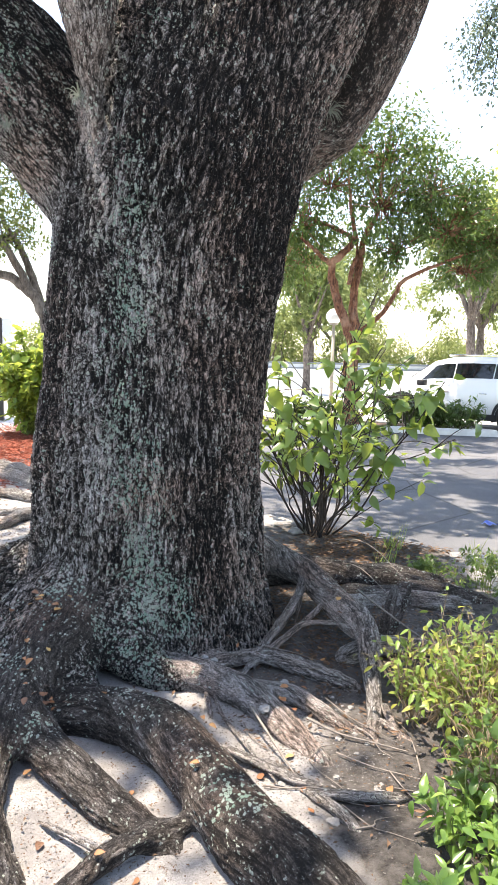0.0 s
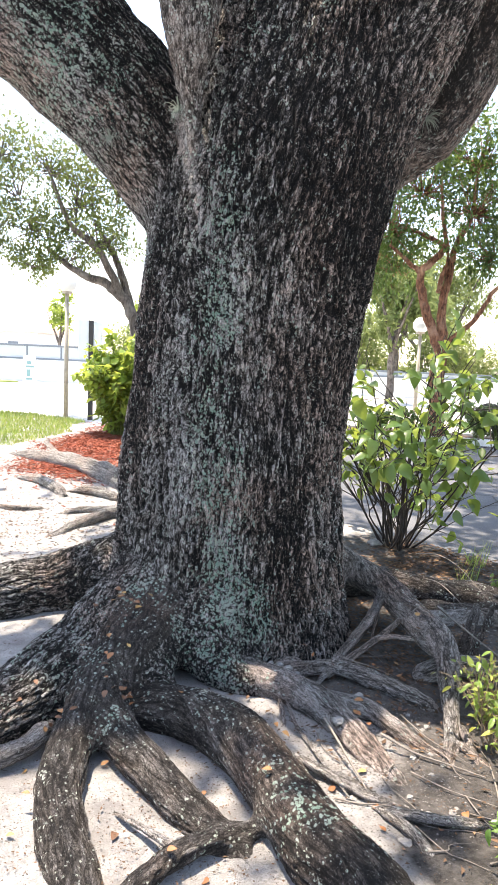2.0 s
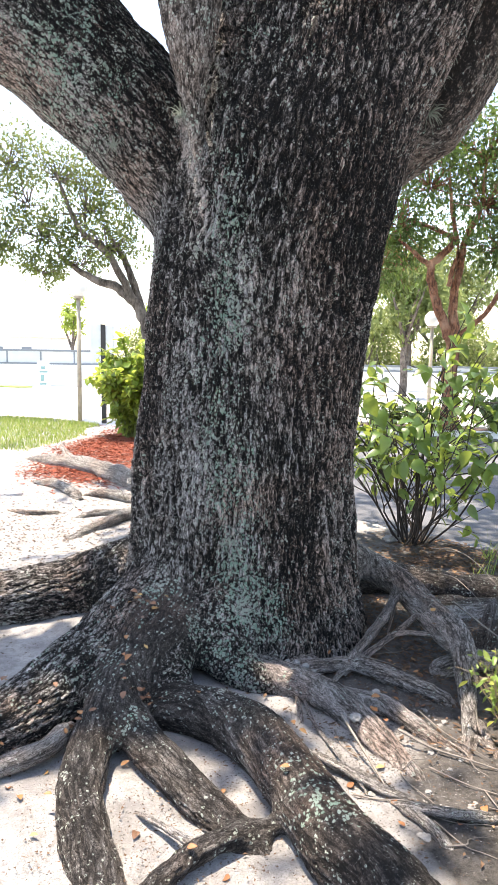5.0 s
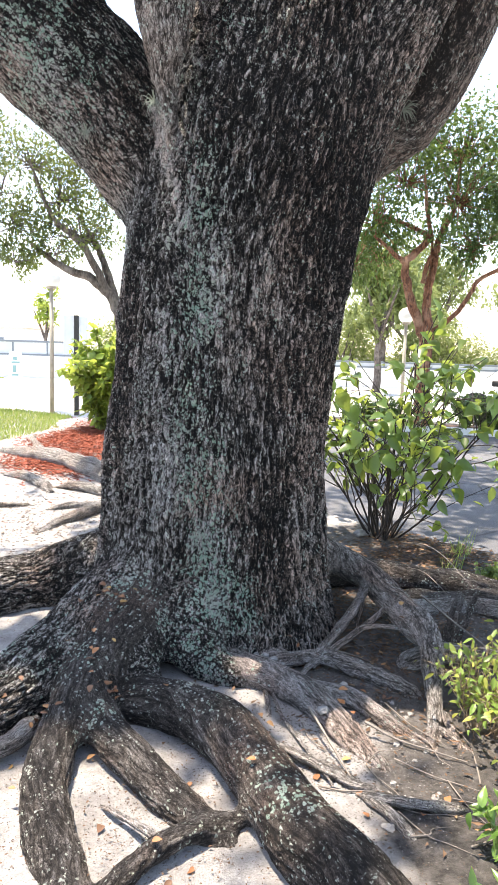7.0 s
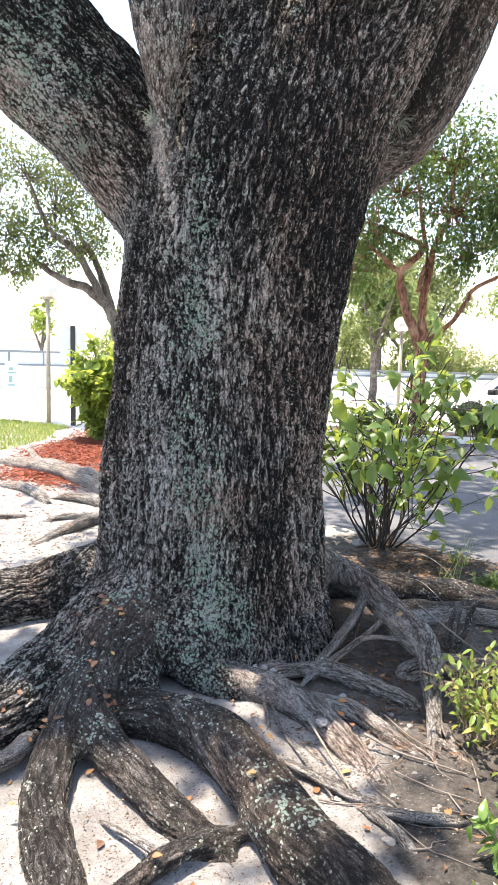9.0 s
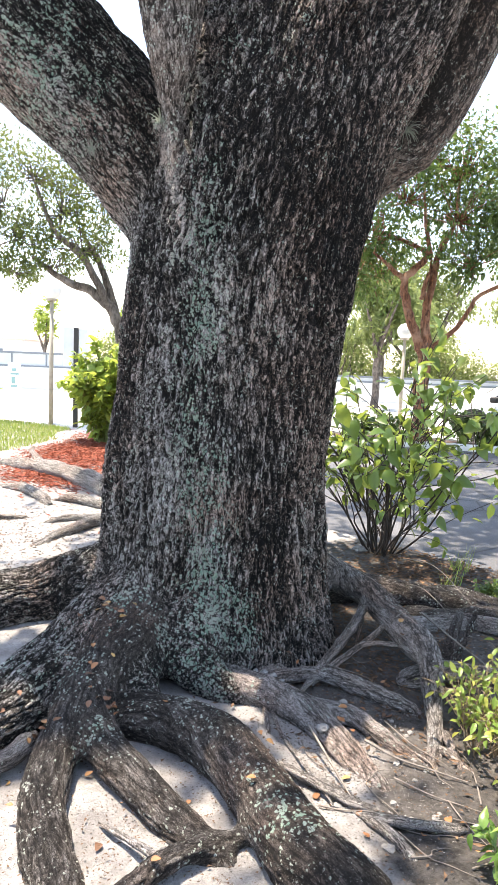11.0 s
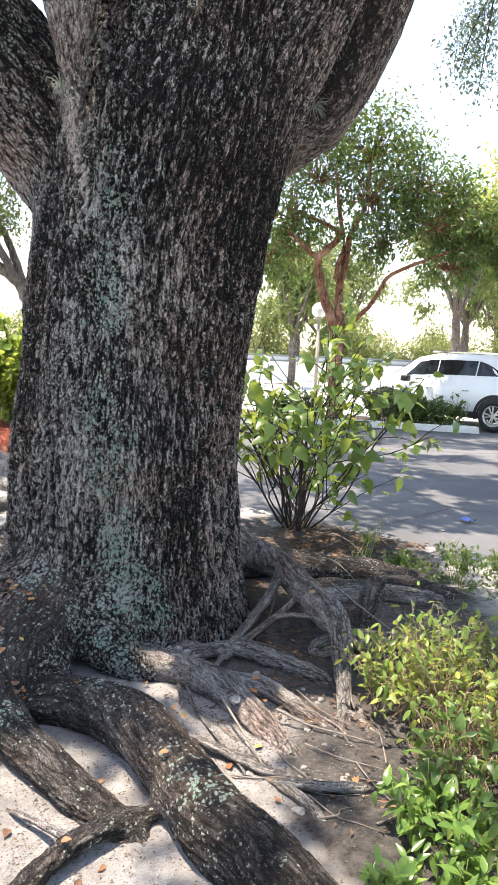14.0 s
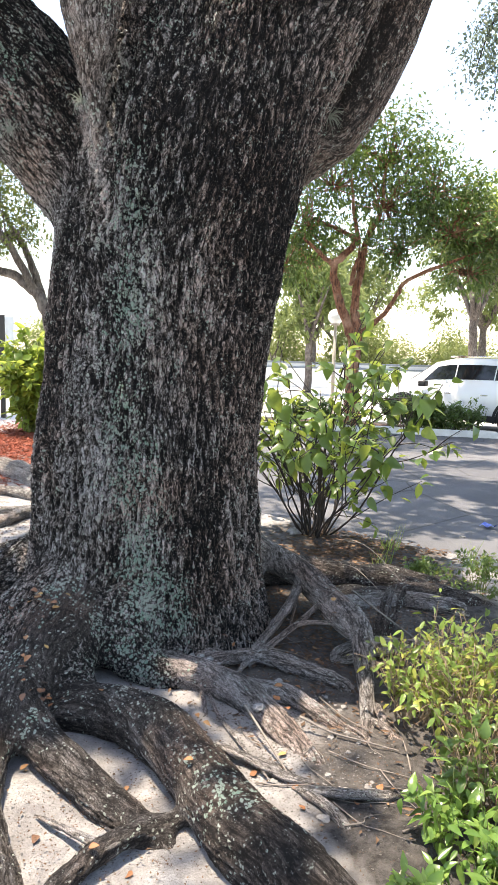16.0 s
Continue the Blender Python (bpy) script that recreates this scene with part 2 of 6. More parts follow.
DARKLEAF = leaf_material("glossy_dark_leaf", (0.03, 0.062, 0.02), (0.075, 0.135, 0.038), (0.2, 0.28, 0.06), 0.34, 0.3)
SPRAYLEAF = leaf_material("grey_green_leaf", (0.07, 0.11, 0.075), (0.16, 0.21, 0.15), (0.26, 0.30, 0.2), 0.45, 0.35)
YELLOWLEAF = leaf_material("sunlit_yellow_green_leaf", (0.14, 0.20, 0.04), (0.28, 0.36, 0.08), (0.48, 0.50, 0.14), 0.5, 0.45)
FARLEAF = leaf_material("pale_far_leaf", (0.06, 0.1, 0.035), (0.14, 0.19, 0.07), (0.3, 0.33, 0.12), 0.5, 0.5)


# ---------------------------------------------------------------- mesh helpers
def mesh_object(name, verts, faces, material, parent=None, label="", smooth=True):
    """One mesh object from vertex rows and equal-sided faces."""
    verts, faces = np.asarray(verts, dtype=np.float32), np.asarray(faces, dtype=np.int32)
    me = bpy.data.meshes.new(name)
    n = faces.shape[1]
    me.vertices.add(len(verts))
    me.vertices.foreach_set("co", verts.ravel())
    me.loops.add(faces.size)
    me.loops.foreach_set("vertex_index", faces.ravel())
    me.polygons.add(len(faces))
    me.polygons.foreach_set("loop_start", np.arange(0, faces.size, n, dtype=np.int32))
    me.polygons.foreach_set("use_smooth", np.full(len(faces), smooth))
    me.update(calc_edges=True)
    me.materials.append(material)
    ob = new(name, me)
    if parent is not None:
        ob.parent = parent
    if label:
        ob["label"] = label
    return ob


def part(name, bm, material, parent=None, label="", smooth=False):
    """Links a bmesh as one mesh object under a thing or a part."""
    me = bpy.data.meshes.new(name)
    bm.normal_update()
    bm.to_mesh(me)
    bm.free()
    me.materials.append(material)
    if smooth:
        me.polygons.foreach_set("use_smooth", np.full(len(me.polygons), True))
    ob = new(name, me)
    if parent is not None:
        ob.parent = parent
    if label:
        ob["label"] = label
    return ob


def thing(name, m, label, category, group="", kind=""):
    e = new(name)
    e.empty_display_size = 0.2
    e.matrix_basis = m
    return tagged(e, label, category, group, kind)


def box(bm, x0, x1, y0, y1, z0, z1, bevel=0.0):
    vs = [bm.verts.new((x, y, z)) for z in (z0, z1) for y in (y0, y1) for x in (x0, x1)]
    fs = [bm.faces.new([vs[i] for i in f]) for f in ((0, 2, 3, 1), (4, 5, 7, 6), (0, 1, 5, 4), (2, 6, 7, 3), (0, 4, 6, 2), (1, 3, 7, 5))]
    if bevel:
        es = list({e for f in fs for e in f.edges})
        bmesh.ops.bevel(bm, geom=es, offset=bevel, segments=2, affect="EDGES", profile=0.6)
    return bm


def cyl(bm, p0, p1, r0, r1, n=16):
    p0, p1 = Vector(p0), Vector(p1)
    q = (p1 - p0).to_track_quat("Z", "Y")
    a = [bm.verts.new(p0 + q @ Vector((r0 * math.cos(6.28319 * i / n), r0 * math.sin(6.28319 * i / n), 0))) for i in range(n)]
    b = [bm.verts.new(p1 + q @ Vector((r1 * math.cos(6.28319 * i / n), r1 * math.sin(6.28319 * i / n), 0))) for i in range(n)]
    for i in range(n):
        bm.faces.new((a[i], a[(i + 1) % n], b[(i + 1) % n], b[i]))
    bm.faces.new(a[::-1])
    bm.faces.new(b)
    return bm


def catmull(pts, per):
    """A smooth polyline through rows of any width."""
    p = np.asarray(pts, dtype=float)
    q = np.vstack([2 * p[0] - p[1], p, 2 * p[-1] - p[-2]])
    out = []
    for i in range(len(p) - 1):
        a, b, c, d = q[i:i + 4]
        for t in np.linspace(0, 1, per, endpoint=False):
            out.append(0.5 * (2 * b + (c - a) * t + (2 * a - 5 * b + 4 * c - d) * t * t + (3 * b - a - 3 * c + d) * t ** 3))
    out.append(p[-1])
    return np.array(out)


# ---- noise on arrays
def hash3(i, j, k, salt):
    """24 random bits for each cell."""
    h = i.astype(np.uint32) * np.uint32(374761393) + j.astype(np.uint32) * np.uint32(668265263) + k.astype(np.uint32) * np.uint32(2246822519)
    h = h + np.uint32(salt * 1274126177 & 0xFFFFFFFF)
    h = (h ^ (h >> np.uint32(13))) * np.uint32(1274126177)
    h = (h ^ (h >> np.uint32(16))) * np.uint32(2654435761)
    return (h ^ (h >> np.uint32(15))) & np.uint32(0xFFFFFF)


def vnoise(p, salt=0):
    f = np.floor(p)
    w = (p - f).astype(np.float32)
    w = w * w * (3 - 2 * w)
    i, j, k = f.astype(np.int32).T
    r = np.zeros(len(p), np.float32)
    for c in (0, 1):
        for b in (0, 1):
            x0 = hash3(i, j + b, k + c, salt).astype(np.float32)
            x1 = hash3(i + 1, j + b, k + c, salt).astype(np.float32)
            r += (x0 + (x1 - x0) * w[:, 0]) * (w[:, 1] if b else 1 - w[:, 1]) * (w[:, 2] if c else 1 - w[:, 2])
    return r / 16777215.0


def fbm(p, octaves=4, salt=0, gain=0.5):
    r, a, s = 0, 1.0, 0
    for o in range(octaves):
        r = r + a * vnoise(p * 2.03 ** o + 17.3 * o, salt + o)
        s += a
        a *= gain
    return r / s


def worley(p, salt=0):
    """Distances to the nearest and the second nearest cell point."""
    f = np.floor(p)
    w = (p - f).astype(np.float32)
    i, j, k = f.astype(np.int32).T
    d1 = np.full(len(p), 9.0, np.float32)
    d2 = np.full(len(p), 9.0, np.float32)
    u = np.float32(1 / 255.0)
    for a in (-1, 0, 1):
        for b in (-1, 0, 1):
            for c in (-1, 0, 1):
                h = hash3(i + a, j + b, k + c, salt)
                q0 = a + (h & np.uint32(255)).astype(np.float32) * u - w[:, 0]
                q1 = b + ((h >> np.uint32(8)) & np.uint32(255)).astype(np.float32) * u - w[:, 1]
                q2 = c + (h >> np.uint32(16)).astype(np.float32) * u - w[:, 2]
                d = q0 * q0 + q1 * q1 + q2 * q2
                d2 = np.minimum(d2, np.maximum(d1, d))
                d1 = np.minimum(d1, d)
    return np.sqrt(d1), np.sqrt(d2)


def tube_arrays(pts, radii, n=8, wob=0.0, seed=0, flat=1.0):
    """Rings round a polyline: vertices and quads, with closed ends."""
    pts, radii = np.asarray(pts, float), np.asarray(radii, float)
    rng = np.random.default_rng(seed)
    tan = np.gradient(pts, axis=0)
    tan /= np.linalg.norm(tan, axis=1)[:, None] + 1e-9
    ref = np.array([0.0, 0.0, 1.0]) if abs(tan[0][2]) < 0.9 else np.array([1.0, 0, 0])
    vs = []
    ang = np.arange(n) * 2 * np.pi / n
    for p, t, r in zip(pts, tan, radii):
        u = ref - t * (ref @ t)
        u /= np.linalg.norm(u) + 1e-9
        ref = u
        v = np.cross(t, u)
        rr = r * (1 + wob * (rng.random(n) - 0.5))
        vs.append(p + (np.cos(ang) * rr * flat)[:, None] * u + (np.sin(ang) * rr)[:, None] * v)
    vs = np.vstack(vs + [pts[:1], pts[-1:]])
    m = len(pts)
    f = []
    for i in range(m - 1):
        for j in range(n):
            f.append((i * n + j, i * n + (j + 1) % n, (i + 1) * n + (j + 1) % n, (i + 1) * n + j))
    for j in range(0, n, 2):
        f.append((m * n, (j + 2) % n, j + 1, j))
        f.append((m * n + 1, (m - 1) * n + j, (m - 1) * n + j + 1, (m - 1) * n + (j + 2) % n))
    return vs, np.array(f)


def bark_tube(pts, radii, n, seed, material, parent, name="root", label="", depth=0.12):
    """A root as a tube with grain and relief for the bark material."""
    pts, radii = np.asarray(pts, float), np.asarray(radii, float)
    ln = np.concatenate([[0], np.cumsum(np.linalg.norm(np.diff(pts, axis=0), axis=1))])
    u = np.linspace(0, 1, len(radii))
    radii = radii * np.clip(np.minimum(u, 1 - u) / 0.12, 0.25, 1) ** 0.6
    v, f = tube_arrays(pts, radii, n)
    ang = np.arange(n) * 2 * np.pi / n
    g = np.column_stack([(np.cos(ang)[None, :] * radii[:, None]).ravel(), (np.sin(ang)[None, :] * radii[:, None]).ravel(), np.repeat(ln, n)])
    g = np.vstack([g, g[:1], g[-1:]])
    r = radii.mean()
    h = fbm(g * np.array([1.1 / r, 1.1 / r, 0.35 / r]) + seed, 4, seed)
    cen = np.vstack([np.repeat(pts, n, 0), pts[:1], pts[-1:]])
    v = v + (v - cen) * ((h - 0.5) * depth * 8)[:, None]
    ob = mesh_object(name, v, f, material, parent, label)
    for key, data in (("relief", 0.25 + 0.7 * h), ("lichen", 0 * h)):
        ob.data.attributes.new(key, "FLOAT", "POINT").data.foreach_set("value", data.astype(np.float32))
    ob.data.attributes.new("grain", "FLOAT_VECTOR", "POINT").data.foreach_set("vector", (g * np.array([1, 1, 0.4]) + seed).astype(np.float32).ravel())
    return ob


def join_arrays(pieces):
    vs, fs, o = [], [], 0
    for v, f in pieces:
        vs.append(v)
        fs.append(f + o)
        o += len(v)
    return np.vstack(vs), np.vstack(fs)


def leaf_arrays(rng, pos, length, width, out=None, droop=0.3, fold=0.25):
    """Many folded four-sided leaves, one island each, as triangles."""
    n = len(pos)
    d = rng.normal(size=(n, 3))
    d /= np.linalg.norm(d, axis=1)[:, None]
    if out is not None:
        d = d * 0.7 + out
    d[:, 2] -= droop
    d /= np.linalg.norm(d, axis=1)[:, None] + 1e-9
    s = np.cross(d, rng.normal(size=(n, 3)) * 0.5 + np.array([0, 0, 1.0]))
    s /= np.linalg.norm(s, axis=1)[:, None] + 1e-9
    up = np.cross(s, d)
    L = (length * (0.6 + 0.8 * rng.random(n)))[:, None]
    W = L * width / length
    base, tip = pos, pos + d * L - up * L * 0.12
    mid = pos + d * L * 0.45
    a = mid + s * W * 0.5 + up * W * fold
    b = mid - s * W * 0.5 + up * W * fold
    v = np.stack([base, a, tip, b], 1).reshape(-1, 3)
    i = np.arange(n)[:, None] * 4
    f = np.concatenate([i + np.array([[0, 1, 2]]), i + np.array([[0, 2, 3]])], 1).reshape(-1, 3)
    return v, f


def clump_points(rng, centre, radius, n, shell=0.55):
    d = rng.normal(size=(n, 3))
    d /= np.linalg.norm(d, axis=1)[:, None]
    r = shell + (1 - shell) * rng.random(n) ** 0.6
    r *= 0.75 + 0.5 * vnoise(d * 2.3 + np.array(centre) * 3.1)
    return np.array(centre) + d * r[:, None] * np.array(radius), d


def broad_leaf_arrays(rng, pos, length, width, out, droop=0.3, fold=0.22):
    """Larger pointed leaves with a midrib fold and a bend, eight vertices each."""
    n = len(pos)
    d = rng.normal(size=(n, 3))
    d /= np.linalg.norm(d, axis=1)[:, None]
    d = d * 0.75 + out
    d[:, 2] -= droop
    d /= np.linalg.norm(d, axis=1)[:, None] + 1e-9
    s = np.cross(d, rng.normal(size=(n, 3)) * 0.4 + np.array([0, 0, 1.0]))
    s /= np.linalg.norm(s, axis=1)[:, None] + 1e-9
    up = np.cross(s, d)
    L = (length * (0.5 + 0.8 * rng.random(n)))[:, None]
    W = L * width / length * (0.8 + 0.4 * rng.random(n))[:, None]
    bend = (0.05 + 0.3 * rng.random(n))[:, None] * L

    def at(u, w):
        return pos + d * L * u - up * bend * u * u + s * W * w + up * abs(w) * W * fold
    v = np.stack([at(0, 0), at(0.3, 0.44), at(0.65, 0.40), at(1, 0), at(0.65, -0.40), at(0.3, -0.44), at(0.33, 0), at(0.67, 0)], 1).reshape(-1, 3)
    i = np.arange(n)[:, None] * 8
    tri = [(0, 1, 6), (1, 2, 7), (1, 7, 6), (2, 3, 7), (0, 6, 5), (5, 6, 4), (6, 7, 4), (7, 3, 4)]
    f = np.concatenate([i + np.array([t]) for t in tri], 1).reshape(-1, 3)
    return v, f


def unit_leaf(width, bend, fold, material, name="leaf", curl=0.0):
    """One leaf along x, one long: seven stations with a midrib, an oval outline and a bent tip."""
    us = (0.14, 0.3, 0.48, 0.66, 0.82, 0.93)
    v = [(0, 0, 0)]
    for u in us:
        w = width * 0.5 * math.sin(math.pi * u ** 0.72) ** 1.05
        z = -bend * u * u + curl * math.sin(5 * u)
        v += [(u, w, z + w * fold), (u, 0, z), (u, -w, z + w * fold)]
    v.append((1, 0, -bend))
    n = len(us)
    f = [(0, 2, 1), (0, 3, 2)]
    for i in range(n - 1):
        a, b = 1 + 3 * i, 4 + 3 * i
        f += [(a, a + 1, b + 1), (a, b + 1, b), (a + 1, a + 2, b + 2), (a + 1, b + 2, b + 1)]
    e = 1 + 3 * (n - 1)
    f += [(e, e + 1, len(v) - 1), (e + 1, e + 2, len(v) - 1)]
    ob = mesh_object(name, v, f, material)
    me = ob.data
    bpy.data.objects.remove(ob)
    return me


def leaf_objects(rng, pos, length, width, out, droop, material, parent, fold=0.35):
    """Broad leaves as single parts that share a few meshes."""
    meshes = [unit_leaf(width / length * (0.9 + 0.12 * i), 0.05 + 0.1 * i, fold, material, curl=0.015 * i) for i in range(4)]
    for p, o in zip(pos, out):
        d = rng.normal(size=3)
        d = d / np.linalg.norm(d) * 0.75 + o
        d[2] -= droop
        d = Vector(d).normalized()
        s = d.cross(Vector(rng.normal(size=3) * 0.4 + np.array([0, 0, 1.0]))).normalized()
        ob = new("leaf", meshes[rng.integers(4)])
        ob.parent = parent
        L = length * (0.5 + 0.8 * rng.random())
        ob.matrix_basis = Matrix.Translation(p) @ Matrix((d, s, s.cross(d))).transposed().to_4x4() @ Matrix.Scale(L, 4)


# ---------------------------------------------------------------- the big tree
# every limb: name, bark depth, blend, points of (x, y, z, radius)
TREE_FORMS = [
    ("trunk", 1.0, 0.10, [(-0.19, 0.06, -0.2, 0.74), (-0.18, 0.04, 0.25, 0.64), (-0.18, 0.01, 0.7, 0.595), (-0.17, 0, 1.2, 0.565), (-0.14, 0, 1.7, 0.56),
                          (-0.08, 0, 2.1, 0.575), (0.04, 0.02, 2.6, 0.57), (0.2, 0.06, 3.2, 0.52), (0.42, 0.12, 3.9, 0.42), (0.55, 0.2, 4.6, 0.36)]),
    ("limb", 0.5, 0.06, [(-0.42, 0.05, 2.25, 0.26), (-0.76, 0.02, 2.72, 0.33), (-1.17, -0.05, 3.08, 0.335), (-1.7, -0.1, 3.42, 0.31), (-2.3, -0.1, 3.8, 0.28)]),
    ("limb", 0.30, 0.02, [(-0.40, -0.44, 2.42, 0.02), (-0.42, -0.52, 2.68, 0.06), (-0.42, -0.56, 2.92, 0.115), (-0.43, -0.53, 3.3, 0.15), (-0.46, -0.40, 4.0, 0.15)]),
    ("limb", 0.35, 0.025, [(0.22, 0.42, 2.28, 0.15), (0.54, 0.46, 2.66, 0.18), (0.76, 0.5, 2.85, 0.205), (0.91, 0.52, 3.05, 0.22), (1.07, 0.54, 3.44, 0.235), (1.2, 0.58, 3.8, 0.25), (1.42, 0.64, 4.5, 0.24)]),
    ("limb", 0.8, 0.06, [(-0.02, -0.02, 1.85, 0.38), (0.17, -0.02, 2.45, 0.37), (0.42, 0.0, 3.0, 0.36), (0.72, 0.05, 3.6, 0.34), (1.1, 0.1, 4.5, 0.3)]),
    ("root", 0.8, 0.10, [(-0.55, 0.1, 0.3, 0.30), (-1.0, 0.2, 0.2, 0.21), (-1.35, 0.12, 0.14, 0.17), (-1.75, 0.0, 0.1, 0.15), (-2.25, -0.1, 0.03, 0.12)]),
    ("root", 0.8, 0.08, [(-0.55, -0.32, 0.32, 0.24), (-0.76, -0.62, 0.19, 0.18), (-0.9, -0.92, 0.12, 0.165), (-1.06, -1.25, 0.06, 0.15), (-1.3, -1.6, -0.02, 0.12)]),
    ("root", 0.7, 0.06, [(-0.50, -0.55, 0.27, 0.17), (-0.62, -0.86, 0.18, 0.11), (-0.67, -1.15, 0.11, 0.09), (-0.665, -1.43, 0.06, 0.086), (-0.60, -1.66, 0.03, 0.085), (-0.48, -1.9, -0.01, 0.085), (-0.4, -2.15, -0.06, 0.08)]),
    ("root", 0.6, 0.05, [(-0.52, -0.72, 0.24, 0.14), (-0.60, -1.0, 0.14, 0.085), (-0.50, -1.24, 0.08, 0.08), (-0.34, -1.41, 0.045, 0.078), (-0.18, -1.56, 0.0, 0.075), (-0.02, -1.68, -0.06, 0.06)]),
    ("root", 0.6, 0.03, [(-0.50, -1.02, 0.05, 0.075), (-0.38, -1.03, 0.09, 0.095), (-0.22, -1.08, 0.095, 0.11), (-0.05, -1.22, 0.085, 0.115), (0.08, -1.45, 0.07, 0.113), (0.20, -1.69, 0.05, 0.118), (0.36, -1.9, 0.02, 0.125), (0.5, -2.1, -0.03, 0.12)]),
    ("root", 0.5, 0.02, [(0.0, -1.6, 0.0, 0.04), (-0.13, -1.70, 0.035, 0.042), (-0.25, -1.81, 0.04, 0.042), (-0.34, -1.95, 0.025, 0.042), (-0.42, -2.1, -0.03, 0.042)]),
    ("root", 0.7, 0.05, [(-0.25, -0.52, 0.28, 0.18), (-0.23, -0.66, 0.16, 0.12), (-0.12, -0.71, 0.09, 0.09), (0.0, -0.71, 0.06, 0.07)]),
    ("root", 0.44, 0.03, [(-0.08, -0.70, 0.075, 0.075), (0.05, -0.71, 0.08, 0.08), (0.27, -0.85, 0.055, 0.075), (0.43, -1.09, 0.02, 0.066), (0.54, -1.29, -0.025, 0.045), (0.60, -1.42, -0.07, 0.03)]),
    ("root", 0.4, 0.03, [(0.22, -0.79, 0.05, 0.055), (0.47, -0.86, 0.055, 0.05), (0.6, -1.0, 0.03, 0.045), (0.74, -1.12, -0.03, 0.035), (0.84, -1.2, -0.07, 0.03)]),
    ("root", 0.349, 0.03, [(0.30, 0.15, 0.42, 0.14), (0.52, 0.24, 0.33, 0.10), (0.69, 0.1, 0.28, 0.088), (0.78, -0.2, 0.24, 0.082), (0.85, -0.42, 0.215, 0.084), (0.875, -0.57, 0.20, 0.062), (0.845, -0.78, 0.11, 0.044), (0.80, -1.02, 0.03, 0.04), (0.73, -1.25, -0.04, 0.038)]),
    ("root", 0.4, 0.03, [(0.80, -0.46, 0.04, 0.055), (0.98, -0.42, 0.07, 0.058), (1.16, -0.40, 0.06, 0.055), (1.45, -0.32, -0.02, 0.05)]),
    ("root", 0.6, 0.07, [(0.28, 0.45, 0.3, 0.2), (0.66, 0.72, 0.12, 0.12), (1.1, 0.74, 0.06, 0.085), (1.5, 0.58, 0.04, 0.07), (1.9, 0.34, -0.02, 0.06)]),
    ("root", 0.4, 0.03, [(0.95, 0.22, 0.05, 0.05), (1.3, 0.32, 0.05, 0.06), (1.58, 0.22, 0.05, 0.055), (1.9, 0.12, -0.02, 0.05)]),
    ("root", 0.7, 0.05, [(-0.45, -0.62, 0.22, 0.14), (-0.46, -0.82, 0.18, 0.10), (-0.40, -0.93, 0.12, 0.07), (-0.44, -1.02, 0.06, 0.045)]),
    ("root", 0.4, 0.03, [(0.12, -0.62, 0.08, 0.05), (0.34, -0.55, 0.09, 0.045), (0.55, -0.62, 0.07, 0.05), (0.78, -0.72, 0.0, 0.045)]),
]
TREE_MIN, TREE_MAX, STEP = np.array([-2.1, -2.2, -0.16]), np.array([1.75, 1.0, 3.9]), 0.028


def limb_segments(points):
    """The limb as short cones: start, end, two radii, length up to the start."""
    p = catmull(points, 4)
    ln = np.linalg.norm(np.diff(p[:, :3], axis=0), axis=1)
    return p, np.concatenate([[0], np.cumsum(ln)])


def limb_field(p, pts):
    """Distance from points to a limb's surface."""
    best = np.full(len(pts), 9.0, np.float32)
    for a, b in zip(p[:-1], p[1:]):
        ab = b[:3] - a[:3]
        t = np.clip((pts - a[:3]) @ ab / (ab @ ab), 0, 1)
        d = np.linalg.norm(pts - a[:3] - t[:, None] * ab, axis=1) - (a[3] + (b[3] - a[3]) * t)
        best = np.minimum(best, d)
    return best


def limb_frame(points, pts):
    """Grain coordinates of points: across the limb (two) and along it."""
    p = catmull(points, 14)
    c3, rad = p[:, :3].astype(np.float32), p[:, 3].astype(np.float32)
    s = np.concatenate([[0], np.cumsum(np.linalg.norm(np.diff(c3, axis=0), axis=1))])
    tan = np.gradient(c3, axis=0)
    tan /= np.linalg.norm(tan, axis=1)[:, None]
    pts = pts.astype(np.float32)
    best = np.full(len(pts), 99.0, np.float32)
    who = np.zeros(len(pts), int)
    for i, c in enumerate(c3):
        d = np.sum((pts - c) ** 2, 1)
        w = d < best
        best[w] = d[w]
        who[w] = i
    t = tan[who]
    q = pts - c3[who]
    lift = np.sum(q * t, 1)
    q = q - t * lift[:, None]
    dist = np.sqrt(np.sum(q * q, 1) + np.where((who == 0) | (who == len(c3) - 1), lift ** 2, 0)) - rad[who]
    # turn the tangent onto z, the short way
    c = t[:, 2]
    ax = np.cross(t, np.array([0, 0, 1.0]))
    k = 1.0 / (1.0 + np.maximum(c, -0.95))
    r = q * c[:, None] + np.cross(ax, q) + ax * (np.sum(ax * q, 1) * k)[:, None]
    r[:, 2] = s[who] + lift
    return dist, r


def smooth_min(a, b, k):
    h = np.clip(0.5 + 0.5 * (b - a) / k, 0, 1)
    return b + (a - b) * h - k * h * (1 - h)


